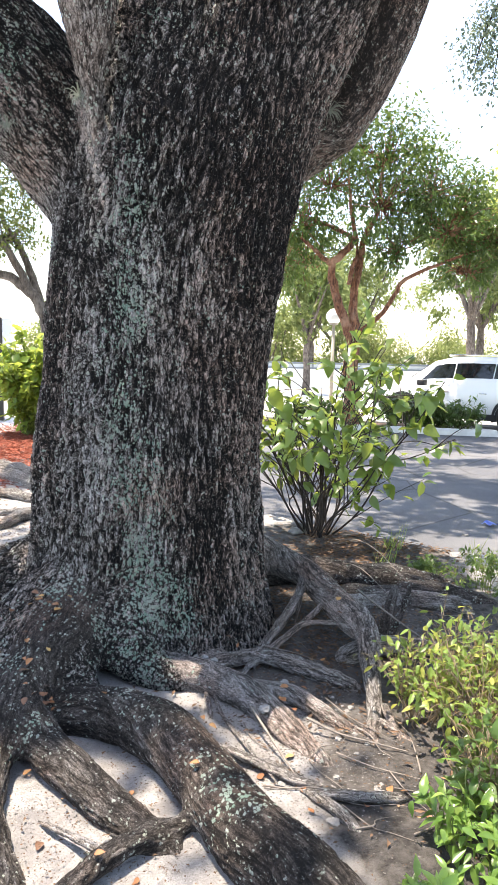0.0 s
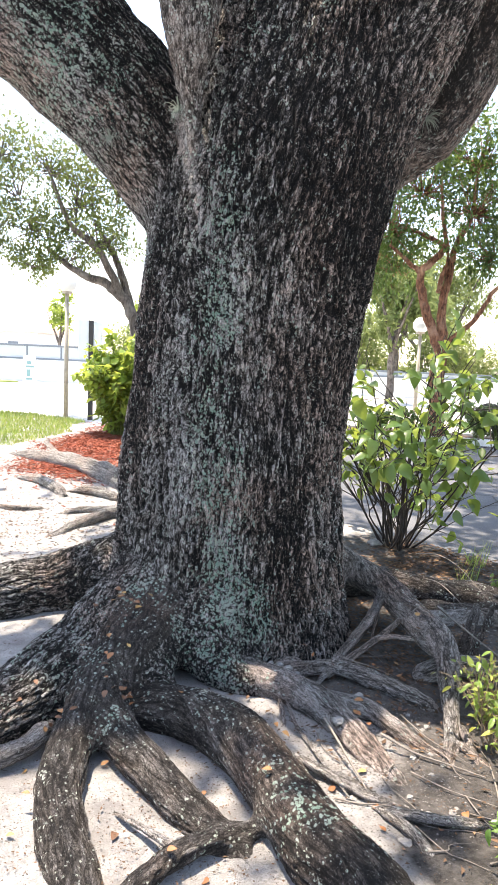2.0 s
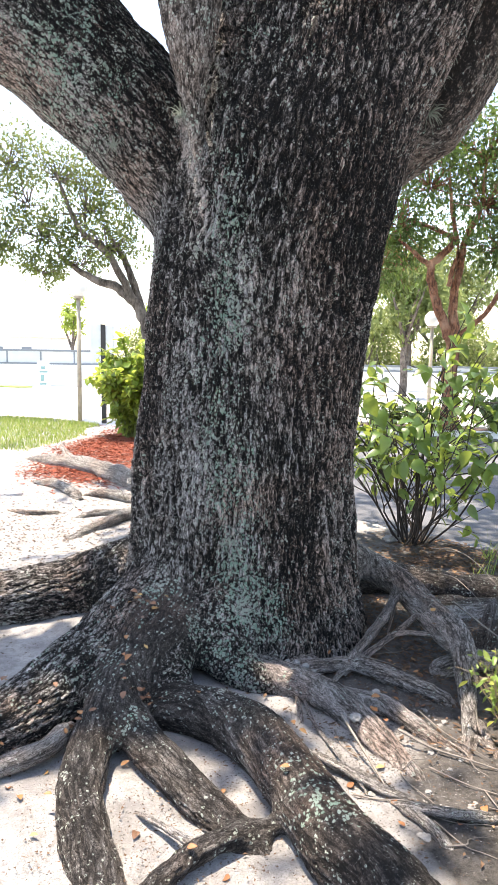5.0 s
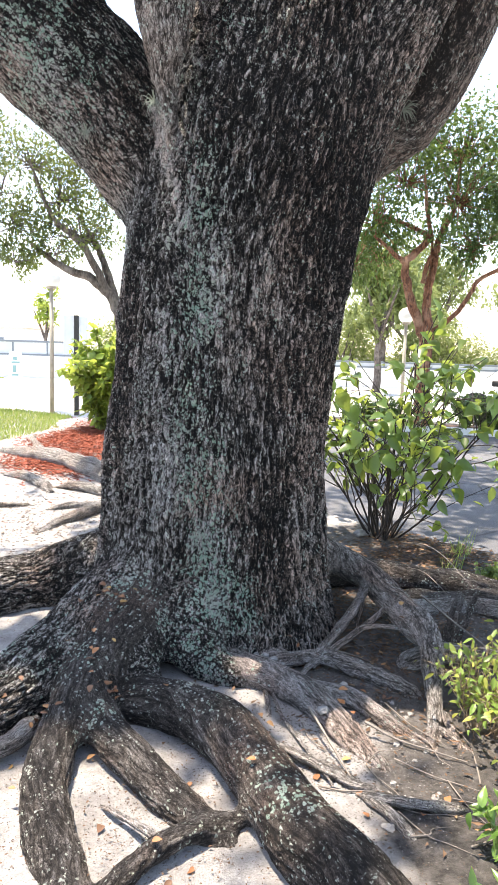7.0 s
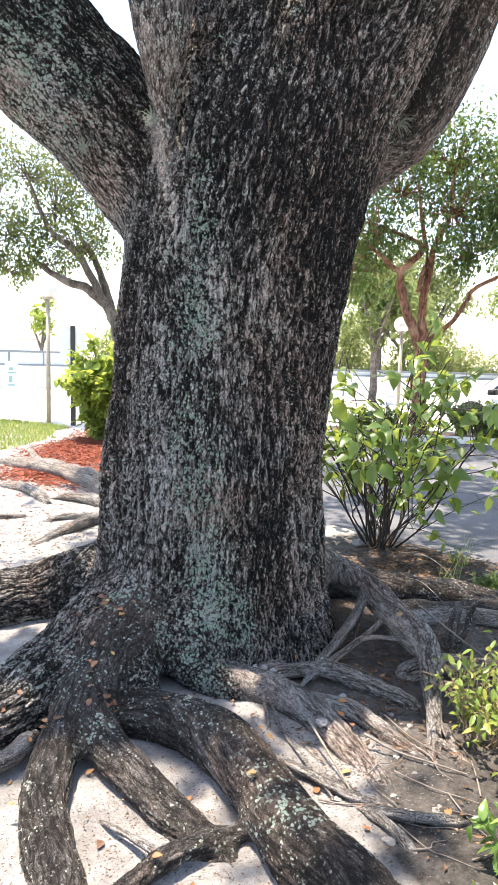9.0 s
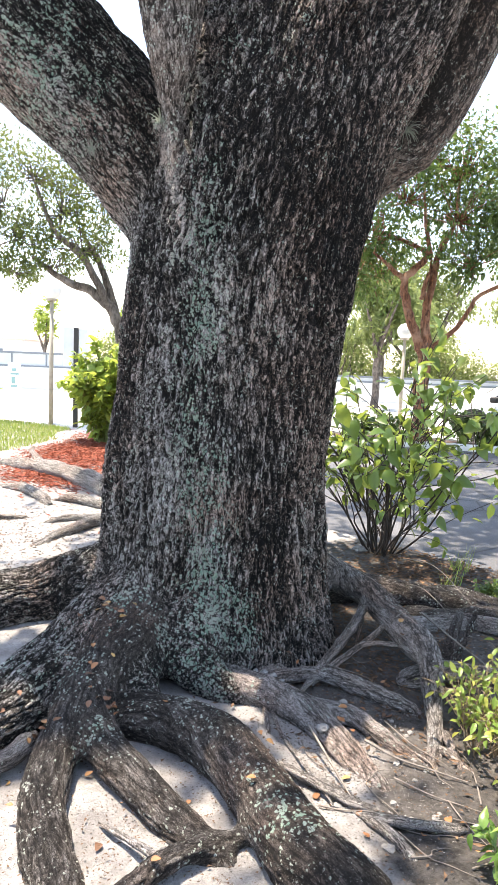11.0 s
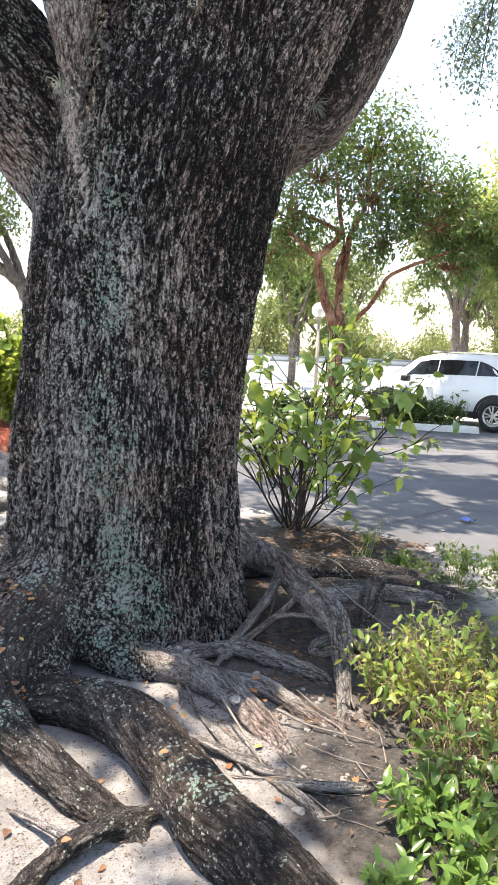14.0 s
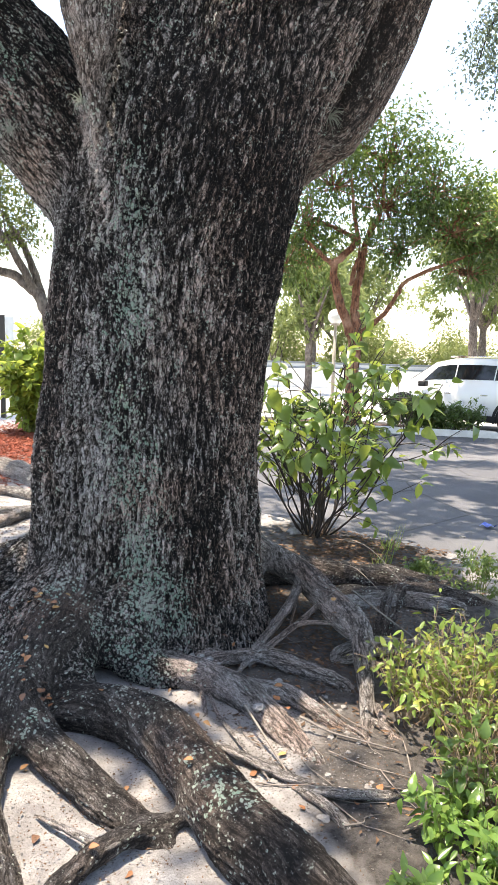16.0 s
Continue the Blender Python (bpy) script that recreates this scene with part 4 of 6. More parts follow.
LEFT_CROWN = [(-1.5, 0, 5.2, 1.0, 1.1, 0.8, 1.0), (-2.6, 0, 4.6, 0.9, 1.0, 0.7, 0.8), (-0.6, 0.3, 5.8, 1.1, 1.2, 0.9, 1.0), (-1.0, 0, 4.3, 1.0, 1.0, 0.6, 0.9), (-2.2, 0, 6.0, 1.0, 1.1, 0.8, 0.8), (0.4, 0, 5.2, 1.0, 1.1, 0.9, 1.0), (-3.0, 0.2, 5.4, 0.7, 0.9, 0.7, 0.5), (-1.7, 0.1, 3.9, 0.6, 0.8, 0.4, 0.4), (-3.6, 0, 4.3, 0.7, 0.8, 0.6, 0.7), (-2.7, 0.2, 3.7, 0.6, 0.8, 0.4, 0.5), (-3.4, 0.1, 6.3, 0.9, 1.0, 0.8, 0.9), (-4.2, 0, 5.3, 0.8, 0.9, 0.7, 0.7)]
make_tree("slender_tree", pose(-3.3, 13.0, ROAD_Z), LEFT, LEFT_CROWN, 0.095, GREYBARK, OAKLEAF, "slender grey-trunked tree with airy green foliage beyond the shrub", 12, 1600)


def make_shrub(name, m, label, leafmat, stemmat, stems, height, spread, leaf, seed, leaves=14, radius=0.012, width=0.55, low=0.3, lean=(0, 0), category="shrub", aspect=1.0, droop=0.2, twigs=2, singles=0, kink=0.05, foot=0.25):
    """Stems that fan out from a base, each with leaves on its upper part."""
    r = np.random.default_rng(seed)
    t = thing(name, m, label, category)
    pos, out = [], []
    for i in range(stems):
        ang = r.uniform(0, 2 * np.pi)
        reach = spread * r.uniform(0.15, 1.0) ** 0.7
        h = height * r.uniform(0.6, 1.0) * (1 - 0.35 * (reach / spread) ** 2)
        ca, sa = math.cos(ang), math.sin(ang) * aspect
        base = np.array([ca * foot * spread * r.random(), sa * foot * spread * r.random(), -0.05])
        tip = np.array([ca * reach + lean[0], sa * reach + lean[1], h])
        mid = base * 0.45 + tip * 0.4 + np.array([0, 0, 0.12 * h]) + r.normal(size=3).clip(-1.1, 1.1) * kink * spread
        p = catmull([base, 0.5 * (base + mid) + r.normal(size=3) * kink * 0.4 * spread, mid, 0.5 * (mid + tip) + r.normal(size=3).clip(-1.1, 1.1) * kink * 0.6 * spread, tip], 4)
        rad = np.linspace(radius, radius * 0.35, len(p))
        v, f = tube_arrays(p, rad, 6, 0.1, i)
        mesh_object("stem", v, f, stemmat, t)
        tw = []
        for _ in range(twigs):
            k = r.integers(3, len(p) - 2)
            e = p[k] + (p[-1] - p[k]) * 0.5 + r.normal(size=3) * spread * 0.16
            q = catmull([p[k], 0.5 * (p[k] + e) + np.array([0, 0, 0.02]), e], 4)
            tw.append(q)
            v, f = tube_arrays(q, np.linspace(radius * 0.5, radius * 0.25, len(q)), 5, 0, i)
            mesh_object("twig", v, f, stemmat, t)
        for line, count in [(p, leaves)] + [(q, leaves // 2) for q in tw]:
            for _ in range(count):
                u = low + (1 - low) * r.random() ** 0.6
                x = u * (len(line) - 1)
                k = min(int(x), len(line) - 2)
                pos.append(line[k] + (line[k + 1] - line[k]) * (x - k) + r.normal(size=3) * leaf * 0.25)
                o = line[k + 1] - line[k]
                out.append(o / (np.linalg.norm(o) + 1e-9) * 0.5)
    pos, out = np.array(pos), np.array(out)
    order = np.argsort(pos[:, 1], kind="stable")
    pos, out = pos[order], out[order]
    if singles:
        leaf_objects(r, pos[:singles], leaf, leaf * width, out[:singles], droop, leafmat, t)
        pos, out = pos[singles:], out[singles:]
    if not len(pos):
        return t
    v, f = broad_leaf_arrays(r, pos, leaf, leaf * width, out, droop)
    ob = mesh_object("foliage", v, f, leafmat, t, smooth=False)
    ob["kind"] = "stuff"
    return t




# ---------------------------------------------------------------- crown of the big tree, high over the path; unseen, laid out to shape the shade
SHADE_OFF = Vector((SUN_TO.x / SUN_TO.z, SUN_TO.y / SUN_TO.z, 0))
# gaps cut into the unseen canopy so that sun patches land here (x, y, rx, ry)
OPENINGS = [(-0.5, -1.72, 0.46, 0.42), (-1.85, -1.2, 0.5, 0.45), (-2.5, 2.2, 1.0, 1.1), (-2.9, 0.6, 0.8, 0.5), (-1.6, 3.3, 0.7, 0.5), (-3.2, 5.8, 1.6, 2.6), (-5.5, 10.5, 3.4, 3.6), (0.22, -0.84, 0.32, 0.20), (0.38, -1.10, 0.28, 0.34), (0.34, -1.36, 0.2, 0.2), (-2.6, 8.8, 1.3, 1.3), (1.3, -1.12, 0.7, 0.5),
            (0.88, -1.86, 0.2, 0.2), (-1.5, 0.2, 0.5, 0.34), (1.45, 1.85, 1.05, 0.8), (2.45, 1.9, 0.78, 0.5), (4.25, 5.95, 0.75, 0.55), (5.4, 5.0, 0.8, 0.42), (4.2, 3.4, 0.3, 0.2), (0.85, -0.25, 0.08, 0.26), (4.6, 7.6, 2.2, 0.4), (0.9, 5.5, 0.6, 0.9), (1.2, 8.5, 1.6, 0.9), (7.0, 3.6, 1.0, 0.3), (6.2, 9.6, 1.0, 0.5)]


def build_shade_crown(tree):
    r = np.random.default_rng(31)
    pos = []
    for _ in range(430):
        c = np.array([r.uniform(-8, 8), r.uniform(-7, 12), 0])
        floor = max(5.2, 2.6 + 0.52 * (c[1] + 3.7))
        c[2] = floor + 0.7 + r.uniform(0, 2.2)
        if (c[0] / 9) ** 2 + ((c[1] - 2.5) / 10) ** 2 > 1:
            continue
        pos.append(c + r.normal(size=(150, 3)) * np.array([0.5, 0.5, 0.24]))
    # extra unseen leaf clumps, set sunward of chosen spots to shade them
    for x, y, n in ((-0.6, -0.75, 260), (-0.95, -0.5, 200), (-0.45, -0.9, 160), (3.4, 3.2, 1400), (4.6, 4.6, 1200), (4.3, 3.6, 1200), (5.5, 4.2, 900), (3.0, 4.8, 1100), (5.2, 7.2, 900), (3.0, 7.2, 800), (6.2, 6.4, 700), (-0.3, -0.7, 320)):
        z = max(6.3, 3.5 + 0.52 * (y + 3.7))
        pos.append(np.array([x + z * SHADE_OFF.x, y + z * SHADE_OFF.y, z]) + r.normal(size=(n, 3)) * (0.36 if x < 0 else 0.62) * np.array([1, 0.7, 0.4]))
    pos = np.vstack(pos)
    g = pos[:, :2] - pos[:, 2:] * np.array([SHADE_OFF.x, SHADE_OFF.y])
    # leaves also dropped left and near, to let more light reach the trunk
    keep = (pos[:, 2] > 2.5 + 0.52 * (pos[:, 1] + 3.7)) & (g[:, 1] > -2.7) & (g[:, 0] > -3.4 - 0.3 * np.maximum(g[:, 1], 0))
    wob = 1 + 0.9 * (fbm(np.column_stack([g * 4.0, np.zeros(len(g))]), 3, 90) - 0.5)
    for x, y, rx, ry in OPENINGS:
        keep &= ((g[:, 0] - x) / rx) ** 2 + ((g[:, 1] - y) / ry) ** 2 > wob ** 2
    keep &= fbm(np.column_stack([g * 1.9, np.zeros(len(g))]), 3, 95) < np.where(g[:, 1] < 0.8, 0.70, 0.65)
    v, f = leaf_arrays(r, pos[keep], 0.17, 0.10, None, 0.1)
    mesh_object("crown", v, f, OAKLEAF, tree, smooth=False)
    # unseen upper limbs, courses invented; the upright one bends back to move its shadow
    for pts in ([(0.36, 0.11, 3.75, 0.40), (0.5, 0.18, 4.4, 0.37), (0.75, 0.5, 5.6, 0.28), (0.9, 1.2, 7.2, 0.18), (1.2, 2.5, 9.0, 0.08)], [(-2.2, -0.1, 3.74, 0.285), (-3.2, 0.1, 4.5, 0.22), (-4.4, 0.6, 5.8, 0.14), (-5.4, 1.2, 7.0, 0.06)],
                [(0.80, 0.06, 3.78, 0.31), (1.1, 0.1, 4.5, 0.28), (1.5, 0.2, 5.6, 0.2), (2.0, 0.3, 7.0, 0.1)], [(1.2, 0.57, 3.72, 0.235), (1.4, 0.6, 4.4, 0.24), (2.2, 1.2, 5.9, 0.18), (3.4, 2.4, 7.4, 0.1), (4.6, 3.4, 8.6, 0.05)], [(-0.447, -0.43, 3.75, 0.145), (-0.47, -0.38, 4.1, 0.14), (-0.6, -0.1, 5.0, 0.12), (-0.9, 0.6, 6.2, 0.07)],
                [(0.6, 0.25, 4.9, 0.25), (0.3, -1.0, 6.2, 0.15), (0.6, -3.0, 7.0, 0.07)]):
        p = catmull(pts, 6)
        v, f = tube_arrays(p[:, :3], p[:, 3], 14, 0.1, 5)
        mesh_object("upper_limb", v, f, GREYBARK, tree)
    # a spray of small leaves that hangs into view from the crown
    pieces = []
    for pts in ([(3.1, 3.1, 6.4), (3.0, 3.05, 5.4), (2.9, 3.0, 4.7), (2.84, 3.0, 4.0)], [(3.05, 3.1, 5.6), (3.25, 3.05, 5.0), (3.45, 3.0, 4.4)], [(2.95, 3.05, 5.0), (2.75, 3.0, 4.6), (2.62, 2.95, 4.2)], [(3.2, 3.05, 5.2), (3.6, 3.0, 4.8), (3.8, 3.0, 4.5)]):
        p = catmull(pts, 8)
        v, f = tube_arrays(p, np.linspace(0.014, 0.004, len(p)), 6)
        mesh_object("hanging_twig", v, f, STEM, tree)
        q = p[np.minimum((len(p) * (0.25 + 0.75 * r.random(800))).astype(int), len(p) - 1)]
        pieces.append(leaf_arrays(r, q + r.normal(size=q.shape) * 0.11, 0.042, 0.024, None, 0.5))
    v, f = join_arrays(pieces)
    mesh_object("hanging_spray", v, f, SPRAYLEAF, tree, "spray of small grey-green leaves hanging from the crown", smooth=False)


build_shade_crown(big_tree)


# ---------------------------------------------------------------- planted bed details
def tree_top(x, y, reach=0.012, limit=0.75):
    """Height of the roots, or else of the ground, under a place."""
    z = float(ground_height(np.array([x]), np.array([y]))[0])
    near = ROOT_POINTS[(np.abs(ROOT_POINTS[:, 0] - x) < reach) & (np.abs(ROOT_POINTS[:, 1] - y) < reach) & (ROOT_POINTS[:, 2] < limit)]
    return max(z, float(near[:, 2].max())) if len(near) else z


def collect_roots(tree):
    rows = []
    for ob in tree.children:
        if ob.name.split(".")[0] in ("root", "trunk"):
            a = np.empty(len(ob.data.vertices) * 3, np.float32)
            ob.data.vertices.foreach_get("co", a)
            a = a.reshape(-1, 3)
            rows.append(a[(a[:, 2] < 0.8) & (a[:, 1] < 1.0)])
    return np.vstack(rows)


ROOT_POINTS = collect_roots(big_tree)

# thin roots and sticks that bridge the hollow beside the trunk
for pts, r0, r1 in ([[(0.70, 0.12, 0.31), (0.66, 0.0, 0.27), (0.58, -0.18, 0.21), (0.44, -0.40, 0.13), (0.27, -0.68, 0.06)], 0.026, 0.024],
                    [[(0.74, -0.24, 0.25), (0.66, -0.31, 0.2), (0.57, -0.38, 0.16), (0.46, -0.46, 0.11), (0.33, -0.60, 0.06)], 0.013, 0.018],
                    [[(0.56, -0.37, 0.165), (0.65, -0.38, 0.185), (0.75, -0.40, 0.19), (0.86, -0.46, 0.19)], 0.014, 0.009],
                    [[(0.64, -0.02, 0.27), (0.63, -0.1, 0.2), (0.60, -0.16, 0.12), (0.59, -0.2, 0.07)], 0.009, 0.005],
                    [[(0.50, -0.33, 0.09), (0.36, -0.52, 0.08), (0.22, -0.62, 0.1)], 0.008, 0.005],
                    [[(0.80, -1.05, 0.04), (0.88, -1.15, 0.02), (0.95, -1.3, -0.01)], 0.022, 0.014],
                    [[(0.84, -0.95, 0.06), (0.86, -1.1, 0.03), (0.85, -1.28, -0.01)], 0.02, 0.012],
                    [[(0.42, -1.44, 0.0), (0.52, -1.50, 0.025), (0.65, -1.53, 0.03), (0.80, -1.50, 0.0)], 0.016, 0.022],
                    [[(0.44, -1.45, 0.0), (0.50, -1.54, 0.02), (0.55, -1.62, 0.012), (0.58, -1.68, -0.02)], 0.02, 0.02],
                    [[(0.13, -0.83, 0.06), (0.17, -0.98, 0.03), (0.25, -1.18, 0.02), (0.34, -1.42, 0.02)], 0.009, 0.007],
                    [[(0.10, -0.82, 0.06), (0.12, -0.95, 0.02), (0.10, -1.02, -0.02)], 0.011, 0.01],
                    [[(0.16, -1.2, 0.03), (0.27, -1.3, 0.03), (0.40, -1.40, 0.02), (0.52, -1.42, -0.01)], 0.016, 0.02],
                    [[(0.16, -1.2, 0.02), (0.22, -1.26, 0.02), (0.33, -1.30, 0.02), (0.44, -1.36, 0.0)], 0.012, 0.01],
                    [[(-0.45, -1.57, 0.015), (-0.36, -1.65, 0.035), (-0.28, -1.72, 0.05), (-0.22, -1.77, 0.05)], 0.008, 0.016],
                    [[(-1.25, -1.35, 0.02), (-1.05, -1.45, 0.05), (-0.85, -1.35, 0.08), (-0.78, -1.2, 0.1)], 0.035, 0.04]):
    bark_tube(catmull(pts, 10), np.linspace(r0, r1, 10 * len(pts) - 9), 12, len(pts) + int(r0 * 1000), BAREROOT, big_tree, label="thin bare grey root", depth=0.08)

for pts, r0, r1 in ([[(1.05, -0.24, 0.0), (1.09, -0.18, 0.1), (1.14, -0.10, 0.2), (1.17, -0.06, 0.26)], 0.036, 0.024],
                    [[(1.10, -0.20, 0.02), (1.16, -0.15, 0.1), (1.22, -0.09, 0.2), (1.26, -0.05, 0.26)], 0.026, 0.013],
                    [[(0.90, 0.45, 0.03), (1.2, 0.35, 0.07), (1.55, 0.42, 0.06), (1.95, 0.3, 0.0)], 0.06, 0.05],
                    [[(1.0, 0.7, 0.02), (1.3, 0.85, 0.06), (1.6, 0.8, 0.03), (1.85, 0.7, -0.03)], 0.05, 0.04]):
    bark_tube(catmull(pts, 10), np.linspace(r0, r1, 10 * len(pts) - 9), 14, int(r0 * 900), ROOTBARK, big_tree, label="dark weathered root stub", depth=0.1)

# surface roots that reach the mulch and the lawn
for pts, r0 in ([[(-3.85, 6.15, -0.05), (-3.1, 5.5, 0.05), (-2.6, 5.12, 0.07), (-1.75, 4.15, 0.07), (-0.7, 2.4, 0.05)], 0.125], [[(-3.75, 7.9, -0.04), (-3.62, 7.3, 0.02), (-3.2, 6.3, 0.03), (-2.8, 5.35, 0.06)], 0.05],
                [[(-3.05, 4.35, -0.03), (-2.55, 3.9, 0.05), (-2.08, 3.28, 0.0)], 0.06], [[(-2.2, 3.55, -0.03), (-1.88, 3.45, 0.05), (-1.5, 3.2, 0.03)], 0.055], [[(-1.95, 2.5, -0.02), (-1.72, 2.62, 0.03), (-1.45, 2.7, 0.02)], 0.04],
                [[(-1.82, 1.55, -0.03), (-1.6, 2.1, 0.03), (-1.35, 2.5, 0.06), (-0.7, 1.9, 0.08)], 0.06], [[(-2.9, 2.9, -0.04), (-2.4, 2.65, 0.01), (-2.1, 2.75, -0.02)], 0.03]):
    bark_tube(catmull(pts, 24), r0 * np.linspace(0.6, 1.15, 24 * len(pts) - 23), 18, int(r0 * 1000), BAREROOT, big_tree, label="grey weathered surface root")

# air plants in the forks
AIRPLANT = leaf_material("air_plant", (0.2, 0.24, 0.2), (0.34, 0.37, 0.31), (0.42, 0.42, 0.33), 0.2, 0.8)
for x, y, z, s, n in ((0.73, 0.10, 2.80, 0.085, 40), (0.80, 0.16, 2.99, 0.05, 26), (-0.47, -0.50, 2.60, 0.06, 30), (-0.82, -0.30, 2.52, 0.05, 26), (0.84, 0.12, 3.08, 0.04, 20)):
    t = thing("air_plant", pose(x, y, z), "small tuft of wiry silvery air plant clinging to bark", "air plant", "air plants on the tree")
    r = np.random.default_rng(int(x * 100) + 500)
    pieces = []
    for _ in range(n):
        d = r.normal(size=3)
        d[1] = -abs(d[1])
        d /= np.linalg.norm(d)
        e = d * s * r.uniform(0.7, 1.2)
        pieces.append(tube_arrays(catmull([(0, 0.02, 0), tuple(e * 0.6 + np.array([0, 0, 0.008])), tuple(e + np.array([0, 0, -0.012]))], 3), np.linspace(0.0028, 0.0006, 7), 3 + 1))
    v, f = join_arrays(pieces)
    mesh_object("blade_tuft", v, f, AIRPLANT, t)

# shrubs
BUSHLEAF = leaf_material("broad_lime_leaf", (0.035, 0.075, 0.02), (0.075, 0.15, 0.035), (0.34, 0.40, 0.07), 0.38, 0.35, 0.9)
LIGHTLEAF = leaf_material("sunny_green_leaf", (0.07, 0.13, 0.025), (0.16, 0.26, 0.05), (0.42, 0.46, 0.09), 0.48, 0.35)
make_shrub("leafy_shrub", pose(1.12, 2.02, 0.0), "leggy shrub of dark bare stems with broad lime-green leaves", BUSHLEAF, STEM, 30, 1.94, 1.16, 0.122, 21, 9, 0.0095, 0.60, 0.5, (0.06, 0), droop=0.5, twigs=5, singles=300, kink=0.17, foot=0.1)
make_shrub("bushy_shrub", pose(-2.72, 8.8, 0.0), "bushy yellow-green shrub standing in red mulch", LIGHTLEAF, GREENSTEM, 90, 2.0, 0.82, 0.155, 22, 26, 0.012, 0.6, 0.06, singles=250, droop=0.45)
DRYSTEM = plain("dry_tan_stem", (0.33, 0.24, 0.15), 0.8, var=0.5, scale=40)
SMALLLEAF = leaf_material("yellowing_small_leaf", (0.075, 0.14, 0.03), (0.18, 0.29, 0.06), (0.46, 0.42, 0.11), 0.42, 0.4, 0.84)
FRESHLEAF = leaf_material("fresh_green_leaf", (0.065, 0.135, 0.03), (0.145, 0.25, 0.06), (0.30, 0.40, 0.11), 0.4, 0.25)
MIDLEAF = leaf_material("mid_green_oval_leaf", (0.035, 0.08, 0.02), (0.085, 0.16, 0.04), (0.30, 0.34, 0.09), 0.4, 0.35)
for x, y, h, s, seed in ((1.0, -1.02, 0.44, 0.24, 31), (1.3, -0.92, 0.50, 0.30, 32), (1.62, -1.12, 0.54, 0.32, 33), (1.16, -1.30, 0.46, 0.30, 34), (1.48, -1.40, 0.46, 0.3, 35)):
    make_shrub("low_shrub", pose(x, y, 0.0), "low untidy shrub of thin dry stems with small yellowing leaves", SMALLLEAF, DRYSTEM, 34, h * 1.0, s * 1.08, 0.043, seed, 5, 0.0032, 0.42, 0.45, twigs=5, kink=0.15, singles=200)
for x, y, h, s, seed in ((1.06, -1.58, 0.36, 0.2, 91), (1.32, -1.66, 0.42, 0.26, 92), (1.14, -1.90, 0.30, 0.2, 93), (1.42, -1.95, 0.40, 0.28, 94)):
    make_shrub("low_shrub", pose(x, y, 0.0), "straggly low shrub of dry stems with mid-green oval leaves", MIDLEAF, DRYSTEM, 30, h, s, 0.055, seed, 2, 0.0035, 0.46, 0.5, twigs=4, kink=0.18, singles=150)
for x, y, h, s, seed in ((0.86, -1.78, 0.30, 0.13, 36), (0.98, -1.86, 0.26, 0.13, 37), (0.70, -1.98, 0.13, 0.08, 39), (0.88, -2.02, 0.16, 0.12, 40)):
    make_shrub("sapling", pose(x, y, 0.0), "young shoot with fresh bright green oval leaves", FRESHLEAF, GREENSTEM, 11, h, s, 0.058, seed, 7, 0.0035, 0.40, 0.25, kink=0.12, singles=300)
for x, y, h, s, seed in ((1.95, 0.55, 0.36, 0.26, 41), (2.35, 0.35, 0.45, 0.35, 42), (1.75, 0.95, 0.14, 0.2, 43), (2.0, -0.3, 0.45, 0.3, 44), (2.5, 0.8, 0.25, 0.3, 45)):
    make_shrub("weed", pose(x, y, -0.03), "loose green weed growing at the road edge", MIDLEAF, GREENSTEM, 18, h, s, 0.036, seed, 18, 0.003, 0.45, 0.15)

# grass tufts, lawn and mulch
def blades(rng, xy, z, height, broad=0.09):
    n = len(xy)
    a = rng.uniform(0, 2 * np.pi, n)
    h = height * rng.uniform(0.5, 1.2, n)
    base = np.column_stack([xy, z])
    w = np.column_stack([np.cos(a), np.sin(a), np.zeros(n)]) * (h * broad + 0.0015)[:, None]
    tip = base + np.column_stack([rng.normal(size=(n, 2)) * h[:, None] * 0.4, h])
    v = np.stack([base - w, base + w, tip], 1).reshape(-1, 3)
    return v, np.arange(3 * n).reshape(-1, 3)


def mulch_edge(y):
    """Where the mulch ends towards the lawn."""
    return np.interp(y, [4.0, 4.6, 5.7, 7.0, 9.0, 10.2, 12.0], [-3.05, -3.3, -3.5, -3.72, -3.4, -3.75, -4.2])


r = np.random.default_rng(51)
xy = np.column_stack([r.uniform(-11, -2.6, 60000), r.uniform(4.9, 13.0, 60000)])
lawn = fbm(np.column_stack([xy * 0.8, xy[:, :1] * 0]), 3, 5) - 0.5
keep = (bed_side(xy[:, 0], xy[:, 1]) > 0.15) & (xy[:, 0] < mulch_edge(xy[:, 1]) - 0.12 + 0.6 * lawn) & ((xy[:, 1] > 7.5 + 2.5 * lawn) | ((xy[:, 1] < 5.9 + lawn) & (lawn > -0.06)))
xy = xy[keep]
v, f = blades(r, xy, ground_height(xy[:, 0], xy[:, 1]) - 0.01, 0.085)
tagged(mesh_object("lawn_grass", v, f, LAWN, smooth=False), "patchy sunlit green lawn grass", "grass", kind="stuff")
for x, y, n in ((1.62, 1.5, 26), (1.45, 1.1, 16), (2.15, 1.2, 20)):
    q = r.normal(size=(n, 2)) * 0.04 + np.array([x, y])
    v, f = blades(r, q - np.array([x, y]), np.zeros(n), 0.22, 0.012)
    t = tagged(mesh_object("grass_tuft", v, f, LAWN, smooth=False), "small tuft of long thin grass blades", "grass", "grass tufts")
    t.matrix_basis = pose(x, y, float(ground_height(np.array([x]), np.array([y]))[0]) - 0.01)

MULCH = leaf_material("red_mulch", (0.12, 0.03, 0.018), (0.30, 0.075, 0.04), (0.42, 0.16, 0.09), 0.02, 0.9)


